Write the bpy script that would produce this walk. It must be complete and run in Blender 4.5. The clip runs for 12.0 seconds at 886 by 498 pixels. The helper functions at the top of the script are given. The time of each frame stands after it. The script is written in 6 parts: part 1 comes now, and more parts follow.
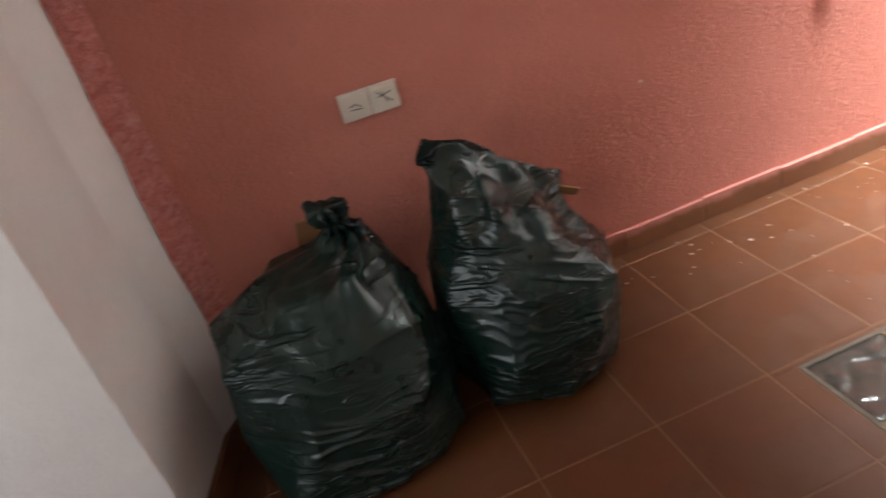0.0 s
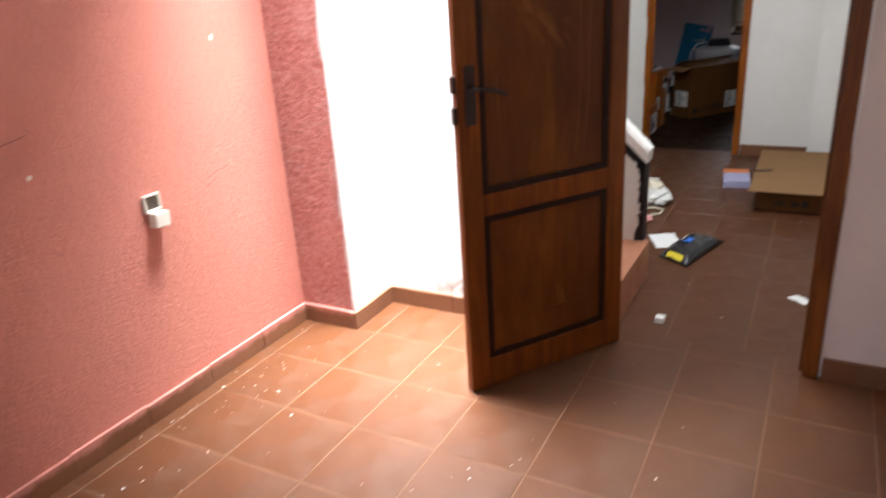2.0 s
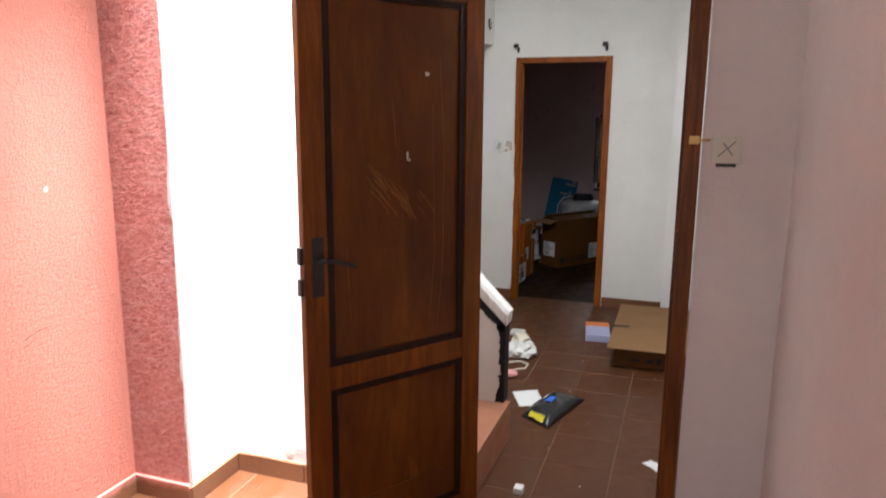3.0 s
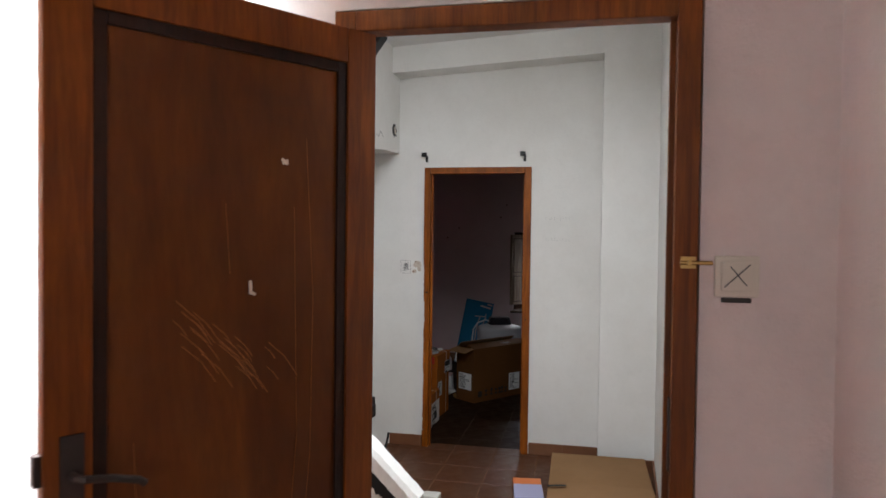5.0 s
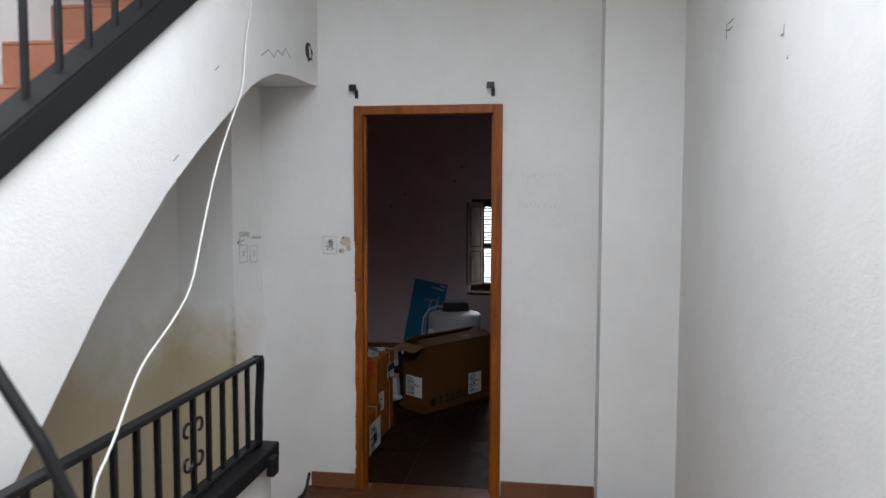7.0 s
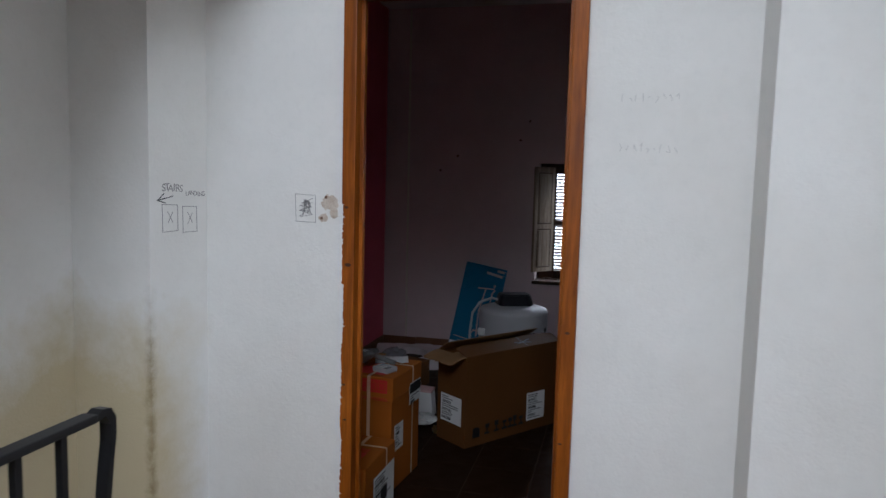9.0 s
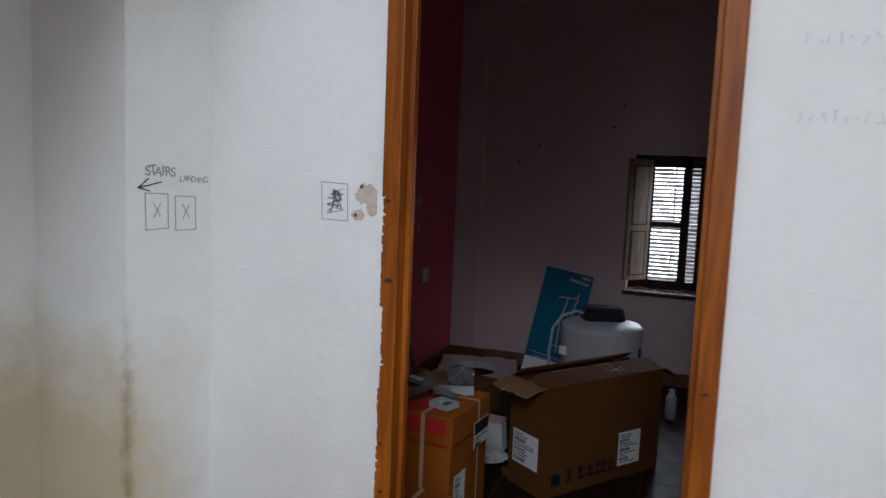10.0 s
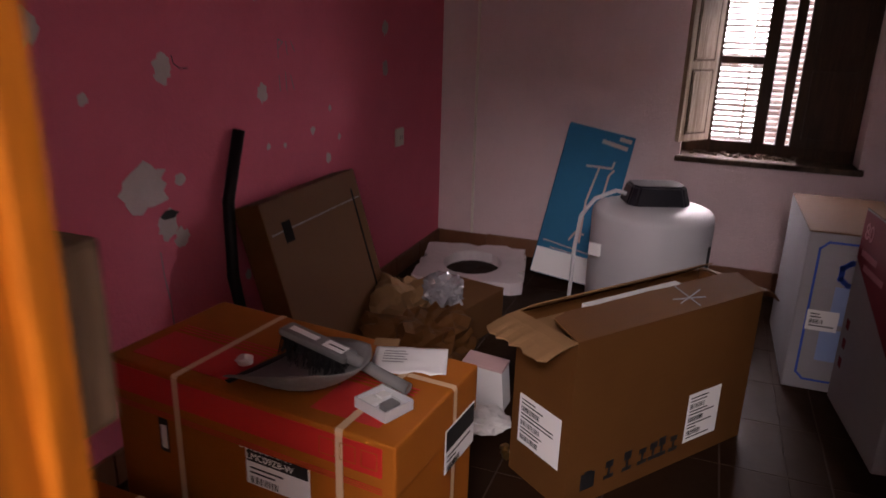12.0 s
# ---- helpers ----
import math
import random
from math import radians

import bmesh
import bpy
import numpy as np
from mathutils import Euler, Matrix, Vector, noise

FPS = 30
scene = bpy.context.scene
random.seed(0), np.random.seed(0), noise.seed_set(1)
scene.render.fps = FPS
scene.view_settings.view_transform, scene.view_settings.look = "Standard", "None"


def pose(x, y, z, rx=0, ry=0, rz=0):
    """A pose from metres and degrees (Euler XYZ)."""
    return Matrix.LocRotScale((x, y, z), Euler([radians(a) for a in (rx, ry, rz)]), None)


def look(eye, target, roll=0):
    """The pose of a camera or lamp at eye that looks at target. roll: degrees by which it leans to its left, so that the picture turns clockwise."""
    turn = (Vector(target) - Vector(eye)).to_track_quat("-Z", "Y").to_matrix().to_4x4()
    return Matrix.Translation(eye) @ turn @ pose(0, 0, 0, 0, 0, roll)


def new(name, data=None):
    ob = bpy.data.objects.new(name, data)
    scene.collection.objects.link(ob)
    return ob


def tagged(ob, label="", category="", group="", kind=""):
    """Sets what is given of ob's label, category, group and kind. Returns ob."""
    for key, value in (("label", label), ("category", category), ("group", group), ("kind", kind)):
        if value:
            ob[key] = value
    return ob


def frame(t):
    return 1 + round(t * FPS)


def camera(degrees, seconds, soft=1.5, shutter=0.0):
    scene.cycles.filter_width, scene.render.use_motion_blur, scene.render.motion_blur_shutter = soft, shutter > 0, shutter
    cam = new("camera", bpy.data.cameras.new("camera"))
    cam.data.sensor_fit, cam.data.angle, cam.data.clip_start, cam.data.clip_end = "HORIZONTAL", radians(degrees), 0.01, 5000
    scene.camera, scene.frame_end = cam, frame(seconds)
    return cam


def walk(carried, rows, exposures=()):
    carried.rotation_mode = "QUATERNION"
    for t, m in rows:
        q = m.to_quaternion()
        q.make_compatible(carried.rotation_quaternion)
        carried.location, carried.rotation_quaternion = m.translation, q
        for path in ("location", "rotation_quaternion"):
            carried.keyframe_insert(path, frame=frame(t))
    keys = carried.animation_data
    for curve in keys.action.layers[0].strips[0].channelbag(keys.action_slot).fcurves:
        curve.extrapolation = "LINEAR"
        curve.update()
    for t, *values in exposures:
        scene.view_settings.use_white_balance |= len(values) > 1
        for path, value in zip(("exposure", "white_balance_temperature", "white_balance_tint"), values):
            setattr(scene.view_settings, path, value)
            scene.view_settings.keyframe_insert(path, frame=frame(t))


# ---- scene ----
cam = camera(65.0, 12.0, shutter=0.4)
PATH = [
    (0, look((0.148, 0.07, 1.270), (0.464, 1.798, 0.313), -16.6)),
    (0.3, look((0.145, 0.043, 1.266), (0.711, 1.693, 0.291), -15.2)),
    (0.5, look((0.152, 0.036, 1.271), (0.877, 1.620, 0.288), -14.9)),
    (1, look((0.211, -0.041, 1.357), (1.244, 1.357, 0.367), -12.3)),
    (1.5, look((0.265, -0.096, 1.393), (1.616, 1.078, 0.501), -7.5)),
    (2, look((0.336, -0.139, 1.449), (1.963, 0.772, 0.726), -3.8)),
    (2.5, look((0.422, -0.19, 1.515), (2.182, 0.575, 0.951), -1.9)),
    (3, look((0.487, -0.207, 1.566), (2.341, 0.44, 1.185), 0.4)),
    (3.5, look((0.54, -0.189, 1.591), (2.436, 0.403, 1.35), 1.0)),
    (3.7, look((0.571, -0.18, 1.589), (2.477, 0.393, 1.397), 1.0)),
    (5.3, look((1.509, 0.054, 1.533), (3.471, 0.44, 1.499), 0.3)),
    (5.5, look((1.627, 0.102, 1.525), (3.594, 0.462, 1.488), 0.1)),
    (6, look((2.003, 0.129, 1.51), (3.982, 0.416, 1.447), 0.2)),
    (6.5, look((2.317, 0.164, 1.51), (4.297, 0.43, 1.408), 0.4)),
    (7, look((2.674, 0.214, 1.513), (4.651, 0.485, 1.387), 0.2)),
    (7.2, look((2.818, 0.22, 1.511), (4.795, 0.492, 1.375), 0.3)),
    (9, look((4.067, 0.301, 1.397), (6.001, 0.774, 1.208), 1.5)),
    (9.5, look((4.376, 0.333, 1.387), (6.278, 0.92, 1.192), 2.2)),
    (10, look((4.701, 0.464, 1.374), (6.57, 1.144, 1.165), 2.3)),
    (10.5, look((5.031, 0.572, 1.343), (6.896, 1.261, 1.122), 2.1)),
    (11, look((5.388, 0.675, 1.334), (7.251, 1.348, 1.062), 1.9)),
    (11.5, look((5.688, 0.767, 1.281), (7.53, 1.414, 0.845), 1.3)),
    (12, look((5.996, 0.792, 1.221), (7.781, 1.452, 0.607), 1.7)),
]
EXPOSURES = [(0.0, 0.05, 6300, 8), (0.2, 0.25, 6300, 9), (0.5, 0.4, 6300, 9), (1.5, 0.25, 6200, 10), (2.5, 0.05, 6200, 10), (3.7, 0.05, 6200, 10), (5.3, -0.05, 6100, 10), (9.0, 0.15, 5550, 9), (10.0, 0.32, 5600, 9), (11.0, 0.42, 5650, 10), (11.6, 0.6, 6050, 14), (12.0, 1.72, 7000, 34)]
walk(cam, PATH, EXPOSURES)

# ---- light ----
world = bpy.data.worlds.new("sky")
scene.world = world
world.use_nodes = True
wn = world.node_tree.nodes
sky = wn.new("ShaderNodeTexSky")
sky.sky_type, sky.sun_disc = "NISHITA", False
sky.sun_elevation, sky.sun_rotation = radians(50), radians(-60)
world.node_tree.links.new(sky.outputs["Color"], wn["Background"].inputs["Color"])
wn["Background"].inputs["Strength"].default_value = 0.1


def area_lamp(name, m, w, h, watts, colour, spread=math.pi):
    data = bpy.data.lights.new(name, "AREA")
    data.shape, data.size, data.size_y, data.energy, data.color = "RECTANGLE", w, h, watts, colour
    ob = new(name, data)
    ob.matrix_world = m
    data.spread = spread
    return ob


# daylight: roof light, above the stair, shuttered window; plus a fill lamp behind
area_lamp("roof_light_daylight", pose(2.54, 1.21, 3.58), 0.6, 0.64, 150, (0.97, 0.98, 1.0), radians(58))
# stand-in for daylight from above the stair, tilted off the right wall
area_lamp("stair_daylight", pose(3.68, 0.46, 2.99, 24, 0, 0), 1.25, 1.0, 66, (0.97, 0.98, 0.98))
# fill lamp added behind the walker; no window is known there
area_lamp("balcony_daylight", pose(-1.52, 0.5, 1.35, 0, -90, 0), 1.6, 1.1, 19, (1.0, 0.98, 0.96))
area_lamp("window_daylight", pose(9.97, 0.5, 1.1, 0, 90, 0), 0.85, 0.75, 34, (0.97, 0.98, 1.0))

# ---- materials ----


def material(name, colour, rough=0.6, metal=0.0, spec=0.4):
    mat = bpy.data.materials.new(name)
    mat.use_nodes = True
    b = mat.node_tree.nodes["Principled BSDF"]
    b.inputs["Base Color"].default_value = (*colour, 1)
    b.inputs["Roughness"].default_value = rough
    b.inputs["Metallic"].default_value = metal
    b.inputs["Specular IOR Level"].default_value = spec
    return mat


class Nodes:
    """Short hands for building a node tree."""

    def __init__(self, mat):
        self.t = mat.node_tree
        self.b = self.t.nodes["Principled BSDF"]
        self.tc = self.t.nodes.new("ShaderNodeTexCoord")
        self.obj = self.tc.outputs["Object"]

    def link(self, a, b):
        self.t.links.new(a, b)

    def mapping(self, scale, src=None):
        n = self.t.nodes.new("ShaderNodeMapping")
        n.inputs["Scale"].default_value = scale
        self.link(src or self.obj, n.inputs["Vector"])
        return n.outputs["Vector"]

    def noise(self, scale, detail=4.0, rough=0.6, vec=None, distort=0.0):
        n = self.t.nodes.new("ShaderNodeTexNoise")
        n.inputs["Scale"].default_value, n.inputs["Detail"].default_value = scale, detail
        n.inputs["Roughness"].default_value, n.inputs["Distortion"].default_value = rough, distort
        self.link(vec or self.obj, n.inputs["Vector"])
        return n.outputs["Fac"]

    def ramp(self, fac, *stops):
        n = self.t.nodes.new("ShaderNodeValToRGB")
        els = n.color_ramp.elements
        while len(els) < len(stops):
            els.new(0.5)
        for e, (p, c) in zip(els, stops):
            e.position, e.color = p, (c, c, c, 1) if isinstance(c, (int, float)) else (*c, 1)
        self.link(fac, n.inputs["Fac"])
        return n.outputs["Color"]

    def mix(self, fac, a, b, mode="MIX"):
        n = self.t.nodes.new("ShaderNodeMix")
        n.data_type, n.blend_type = "RGBA", mode
        for sock, val in ((n.inputs["Factor"], fac), (n.inputs["A"], a), (n.inputs["B"], b)):
            if isinstance(val, (int, float)):
                sock.default_value = val
            elif isinstance(val, tuple):
                sock.default_value = (*val, 1)
            else:
                self.link(val, sock)
        return n.outputs["Result"]

    def math(self, op, a, b=0.0):
        n = self.t.nodes.new("ShaderNodeMath")
        n.operation = op
        for sock, val in ((n.inputs[0], a), (n.inputs[1], b)):
            if isinstance(val, (int, float)):
                sock.default_value = val
            else:
                self.link(val, sock)
        return n.outputs[0]

    def xyz(self):
        n = self.t.nodes.new("ShaderNodeSeparateXYZ")
        self.link(self.obj, n.inputs[0])
        return n.outputs

    def random(self):
        return self.t.nodes.new("ShaderNodeObjectInfo").outputs["Random"]

    def colour(self, c):
        self.link(c, self.b.inputs["Base Color"])

    def rough(self, r):
        self.link(r, self.b.inputs["Roughness"])

    def bump(self, height, strength=0.3, distance=0.01):
        n = self.t.nodes.new("ShaderNodeBump")
        n.inputs["Strength"].default_value, n.inputs["Distance"].default_value = strength, distance
        self.link(height, n.inputs["Height"])
        self.link(n.outputs["Normal"], self.b.inputs["Normal"])


def plaster(name, base, dirt, stucco=0.35, amount=0.5, dirt_scale=1.3, extra=None):
    mat = material(name, base, 0.85, spec=0.25)
    n = Nodes(mat)
    big = n.noise(dirt_scale, 5, 0.65)
    fine = n.noise(38, 5, 0.6)
    mid = n.noise(9, 4, 0.55)
    col = n.mix(n.ramp(big, (0.42, 0.0), (0.72, amount)), base, dirt)
    col = n.mix(n.ramp(mid, (0.3, 0.12), (0.6, 0.0)), col, tuple(c * 0.8 for c in base))
    col = n.mix(n.ramp(fine, (0.25, 0.10), (0.5, 0.0)), col, tuple(c * 0.7 for c in base))
    if extra:
        col = extra(n, col)
    n.colour(col)
    n.bump(n.mix(0.45, n.noise(95, 3, 0.6), n.noise(34, 4, 0.65)), stucco, 0.009)
    return mat


def damp(n, col):
    # yellow water stain low on the stairwell walls
    x, y, z = n.xyz()
    edge = n.math("ADD", z, n.math("MULTIPLY", n.noise(2.6, 6, 0.65), 0.9))
    low = n.ramp(n.math("MULTIPLY", edge, 0.62), (0.70, 1.0), (0.90, 0.0))
    out = n.math("ADD", n.math("MAXIMUM", n.math("SUBTRACT", x, 5.99), 0.0), n.math("MAXIMUM", n.math("SUBTRACT", 1.735, y), 0.0))
    out = n.math("ADD", out, n.math("MAXIMUM", n.math("SUBTRACT", 3.8, x), 0.0))
    wide = n.math("ADD", out, n.math("MULTIPLY", n.noise(3.4, 6, 0.7), 0.4))
    near = n.ramp(wide, (0.22, 1.0), (0.5, 0.0))
    col = n.mix(n.math("MULTIPLY", n.math("MULTIPLY", low, near), 0.8), col, (0.50, 0.41, 0.22))
    off = n.math("ADD", n.math("ABSOLUTE", n.math("SUBTRACT", x, 5.99)), n.math("ABSOLUTE", n.math("SUBTRACT", 1.735, y)))
    # dirty run of water in the corner itself
    line = n.math("ADD", off, n.math("MULTIPLY", n.noise(16, 5, 0.7), 0.05))
    run_ = n.math("MULTIPLY", n.ramp(line, (0.02, 1.0), (0.055, 0.0)), n.ramp(n.math("MULTIPLY", edge, 0.62), (0.74, 1.0), (0.95, 0.0)))
    return n.mix(n.math("MULTIPLY", run_, n.ramp(n.noise(28, 4, 0.7), (0.35, 0.3), (0.6, 0.9))), col, (0.24, 0.17, 0.08))


def wood(name, dark, light, rough=0.42, along=(14, 14, 1.1), scale=1.0):
    mat = material(name, light, rough, spec=0.25)
    n = Nodes(mat)
    v = n.mapping(tuple(a * scale for a in along))
    grain = n.noise(1.6, 6, 0.62, v, 1.1)
    fibre = n.noise(9, 3, 0.7, v)
    big = n.noise(1.2, 4, 0.6)
    col = n.mix(n.ramp(grain, (0.32, 0.0), (0.66, 1.0)), dark, light)
    col = n.mix(n.ramp(fibre, (0.35, 0.35), (0.6, 0.0)), col, tuple(c * 0.5 for c in dark))
    col = n.mix(n.ramp(big, (0.4, 0.45), (0.62, 0.0)), col, tuple(c * 0.7 for c in dark))
    n.colour(col)
    n.rough(n.ramp(big, (0.3, rough - 0.1), (0.7, min(1, rough + 0.18))))
    n.bump(fibre, 0.12, 0.003)
    return mat


WHITE = plaster("white_plaster", (0.78, 0.77, 0.74), (0.60, 0.57, 0.51), 0.22, 0.35, extra=damp)
CEIL = plaster("ceiling_paint", (0.72, 0.71, 0.69), (0.55, 0.53, 0.5), 0.2, 0.4)
PINK = plaster("salmon_wall", (0.53, 0.205, 0.152), (0.44, 0.163, 0.125), 0.8, 0.7)
PINKROUGH = material("salmon_rough", (0.42, 0.13, 0.105), 0.8, spec=0.25)
n = Nodes(PINKROUGH)
lumps = n.noise(1.0, 5, 0.65, n.mapping((38, 38, 62)), 0.8)
streak = n.noise(1.0, 4, 0.6, n.mapping((9, 9, 26)), 1.2)
col = n.mix(n.ramp(lumps, (0.36, 0.0), (0.62, 1.0)), (0.40, 0.115, 0.095), (0.56, 0.225, 0.185))
col = n.mix(n.ramp(streak, (0.52, 0.0), (0.72, 0.55)), col, (0.62, 0.36, 0.31))
n.colour(col)
n.bump(n.mix(0.35, lumps, streak), 1.0, 0.03)
PALE = plaster("pale_pink_wall", (0.74, 0.65, 0.625), (0.64, 0.55, 0.53), 0.5, 0.6)
MAGENTA = plaster("magenta_wall", (0.76, 0.165, 0.235), (0.66, 0.125, 0.19), 0.4, 0.6)
LILAC = plaster("lilac_wall", (0.66, 0.52, 0.52), (0.55, 0.43, 0.43), 0.5, 0.6)

DOORWOOD = wood("varnished_door", (0.12, 0.029, 0.003), (0.28, 0.074, 0.005))
PANELWOOD = wood("door_panel_wood", (0.095, 0.025, 0.003), (0.205, 0.060, 0.006), 0.36, (3, 3, 0.7))
FRAMEWOOD = wood("door_frame_wood", (0.17, 0.040, 0.002), (0.44, 0.125, 0.006))
DARKWOOD = wood("dark_window_wood", (0.03, 0.014, 0.007), (0.075, 0.034, 0.015), 0.55)
BLACKIRON = material("black_iron", (0.009, 0.009, 0.010), 0.42, spec=0.35)
BLACKPAINT = material("black_paint", (0.008, 0.008, 0.009), 0.5, spec=0.3)


def terracotta(name, a, b, dirt=(0.30, 0.20, 0.14), paint=None):
    mat = material(name, a, 0.45, spec=0.36)
    n = Nodes(mat)
    big, mid, fine = n.noise(2.1, 5, 0.65), n.noise(11, 5, 0.6), n.noise(60, 3, 0.6)
    col = n.mix(n.ramp(big, (0.35, 0.0), (0.65, 1.0)), a, b)
    col = n.mix(n.ramp(n.random(), (0.0, 0.0), (1.0, 0.3)), col, tuple(c * 0.75 for c in a))
    dust = n.math("MULTIPLY", n.ramp(n.noise(0.9, 6, 0.7), (0.48, 0.0), (0.78, 0.42)), n.ramp(mid, (0.35, 0.2), (0.68, 1.0)))
    col = n.mix(dust, col, dirt)
    col = n.mix(n.ramp(fine, (0.28, 0.25), (0.42, 0.0)), col, tuple(c * 0.5 for c in a))
    if paint:
        # wall paint run over the top edge
        up = n.math("ADD", n.xyz()[2], n.math("MULTIPLY", n.noise(14, 5, 0.7), 0.07))
        col = n.mix(n.ramp(up, (0.088, 0.0), (0.112, 0.9)), col, paint)
    n.colour(col)
    n.rough(n.ramp(mid, (0.3, 0.33), (0.7, 0.58)))
    n.bump(n.mix(0.5, fine, mid), 0.15, 0.004)
    return mat


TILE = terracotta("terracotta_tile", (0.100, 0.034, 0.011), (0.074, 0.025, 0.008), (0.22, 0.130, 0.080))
# store room's dimness is put into this near-black copy of the tile
STORETILE = terracotta("dimmed_tile", (0.026, 0.012, 0.006), (0.018, 0.008, 0.004), (0.040, 0.024, 0.015))
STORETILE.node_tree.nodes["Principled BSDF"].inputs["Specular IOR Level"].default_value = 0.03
SKIRT = terracotta("terracotta_skirting", (0.21, 0.088, 0.040), (0.15, 0.060, 0.028))
PINKSKIRT = terracotta("painted_skirting", (0.21, 0.088, 0.040), (0.15, 0.060, 0.028), paint=(0.50, 0.20, 0.165))
GROUT = plaster("grout", (0.19, 0.105, 0.060), (0.13, 0.07, 0.04), 0.4, 0.8, 6)


def cardboard(name, a, stain):
    mat = material(name, a, 0.75, spec=0.2)
    n = Nodes(mat)
    v = n.mapping((1, 1, 12))
    col = n.mix(n.ramp(n.noise(3, 5, 0.6), (0.35, 0.0), (0.7, 0.6)), a, stain)
    col = n.mix(n.ramp(n.noise(20, 2, 0.5, v), (0.35, 0.12), (0.6, 0.0)), col, tuple(c * 0.7 for c in a))
    n.colour(col)
    n.bump(n.noise(30, 3, 0.6), 0.1, 0.003)
    return mat


CARD = cardboard("brown_cardboard", (0.118, 0.046, 0.010), (0.09, 0.034, 0.0075))
CARDIN = cardboard("cardboard_inside", (0.28, 0.155, 0.070), (0.22, 0.12, 0.05))
ORANGE = cardboard("orange_carton", (0.35, 0.100, 0.007), (0.28, 0.078, 0.006))
REDINK = material("red_print", (0.48, 0.020, 0.015), 0.55)
BLACKINK = material("black_print", (0.012, 0.012, 0.012), 0.6)
PAPER = material("white_paper", (0.78, 0.78, 0.76), 0.7)
WHITEPLASTIC = material("white_plastic", (0.72, 0.70, 0.64), 0.4)
ENAMEL = material("white_enamel", (0.46, 0.46, 0.47), 0.5, spec=0.3)

# ---- building helpers ----


def box(bm, x0, x1, y0, y1, z0, z1, bevel=0.0, m=None):
    vs = bmesh.ops.create_cube(bm, size=1.0)["verts"]
    bmesh.ops.transform(bm, matrix=Matrix.LocRotScale(((x0 + x1) / 2, (y0 + y1) / 2, (z0 + z1) / 2), None, (x1 - x0, y1 - y0, z1 - z0)), verts=vs)
    if bevel:
        es = list({e for v in vs for e in v.link_edges})
        out = bmesh.ops.bevel(bm, geom=es, offset=bevel, segments=2, affect="EDGES", profile=0.6)
        vs = list({v for f in out["faces"] for v in f.verts} | {v for v in vs if v.is_valid})
    if m is not None:
        bmesh.ops.transform(bm, matrix=m, verts=vs)
    return vs


def rod(bm, a, b, r, seg=10, r2=None):
    a, b = Vector(a), Vector(b)
    d = b - a
    vs = bmesh.ops.create_cone(bm, cap_ends=True, segments=seg, radius1=r, radius2=r if r2 is None else r2, depth=d.length)["verts"]
    bmesh.ops.transform(bm, matrix=Matrix.Translation((a + b) / 2) @ d.to_track_quat("Z", "Y").to_matrix().to_4x4(), verts=vs)
    return vs


def sweep(bm, pts, r, seg=8):
    """A round tube along the points."""
    pts = [Vector(p) for p in pts]
    rings = []
    up = Vector((0.13, 0.29, 0.95))
    for i, p in enumerate(pts):
        d = (pts[min(i + 1, len(pts) - 1)] - pts[max(i - 1, 0)]).normalized()
        u = d.cross(up).normalized()
        w = d.cross(u)
        rings.append([bm.verts.new(p + r * (math.cos(k * math.tau / seg) * u + math.sin(k * math.tau / seg) * w)) for k in range(seg)])
    for a, b in zip(rings, rings[1:]):
        for k in range(seg):
            bm.faces.new((a[k], a[(k + 1) % seg], b[(k + 1) % seg], b[k]))
    bm.faces.new(rings[0])
    bm.faces.new(rings[-1][::-1])


def prism(bm, outline, axis, lo, hi):
    """An outline in the two other axes, extruded along axis from lo to hi."""
    def put(p, v):
        q = list(p)
        q.insert("xyz".index(axis), v)
        return bm.verts.new(q)
    a, b = [put(p, lo) for p in outline], [put(p, hi) for p in outline]
    bm.faces.new(a)
    bm.faces.new(b[::-1])
    for i in range(len(a)):
        j = (i + 1) % len(a)
        bm.faces.new((a[j], a[i], b[i], b[j]))
    bmesh.ops.recalc_face_normals(bm, faces=bm.faces)


def mesh_of(name, bm, mat, smooth=False):
    me = bpy.data.meshes.new(name)
    bm.to_mesh(me)
    bm.free()
    for m in mat if isinstance(mat, (list, tuple)) else [mat]:
        me.materials.append(m)
    if smooth:
        for p in me.polygons:
            p.use_smooth = True
    return me


def part(name, bm, mat, parent=None, label="", smooth=False):
    ob = new(name, mesh_of(name, bm, mat, smooth))
    ob.parent = parent
    if label:
        ob["label"] = label
    return ob


def structure(name, bm, mat, label="", category=""):
    return tagged(part(name, bm, mat), label, category, kind="structure")


def thing(name, label, category, m=None, group=""):
    ob = new(name)
    ob.empty_display_size = 0.05
    if m is not None:
        ob.matrix_world = m
    return tagged(ob, label, category, group)


def boxpart(name, mat, parent, x0, x1, y0, y1, z0, z1, bevel=0.0, label=""):
    bm = bmesh.new()
    box(bm, x0, x1, y0, y1, z0, z1, bevel)
    return part(name, bm, mat, parent, label)


def boxes(*rects):
    bm = bmesh.new()
    for r in rects:
        box(bm, *r)
    return bm


# ---- setting ----
PARTY = 2.03                       # stair wall
R1_Y, R1_X = 1.885, 2.90           # salmon wall, wall with the first door
D1A, D1B, D1H = -0.193, 0.535, 2.02  # first door's opening
LX = 6.215                         # wall with the second door
D2A, D2B, D2H = 0.443, 1.119, 1.975
R2_Y, R2_X = 2.172, 9.635
COLX, COLY = 6.015, -0.082         # corner column
WA, WB, WZ0, WZ1 = 0.11, 0.90, 0.635, 1.575   # window

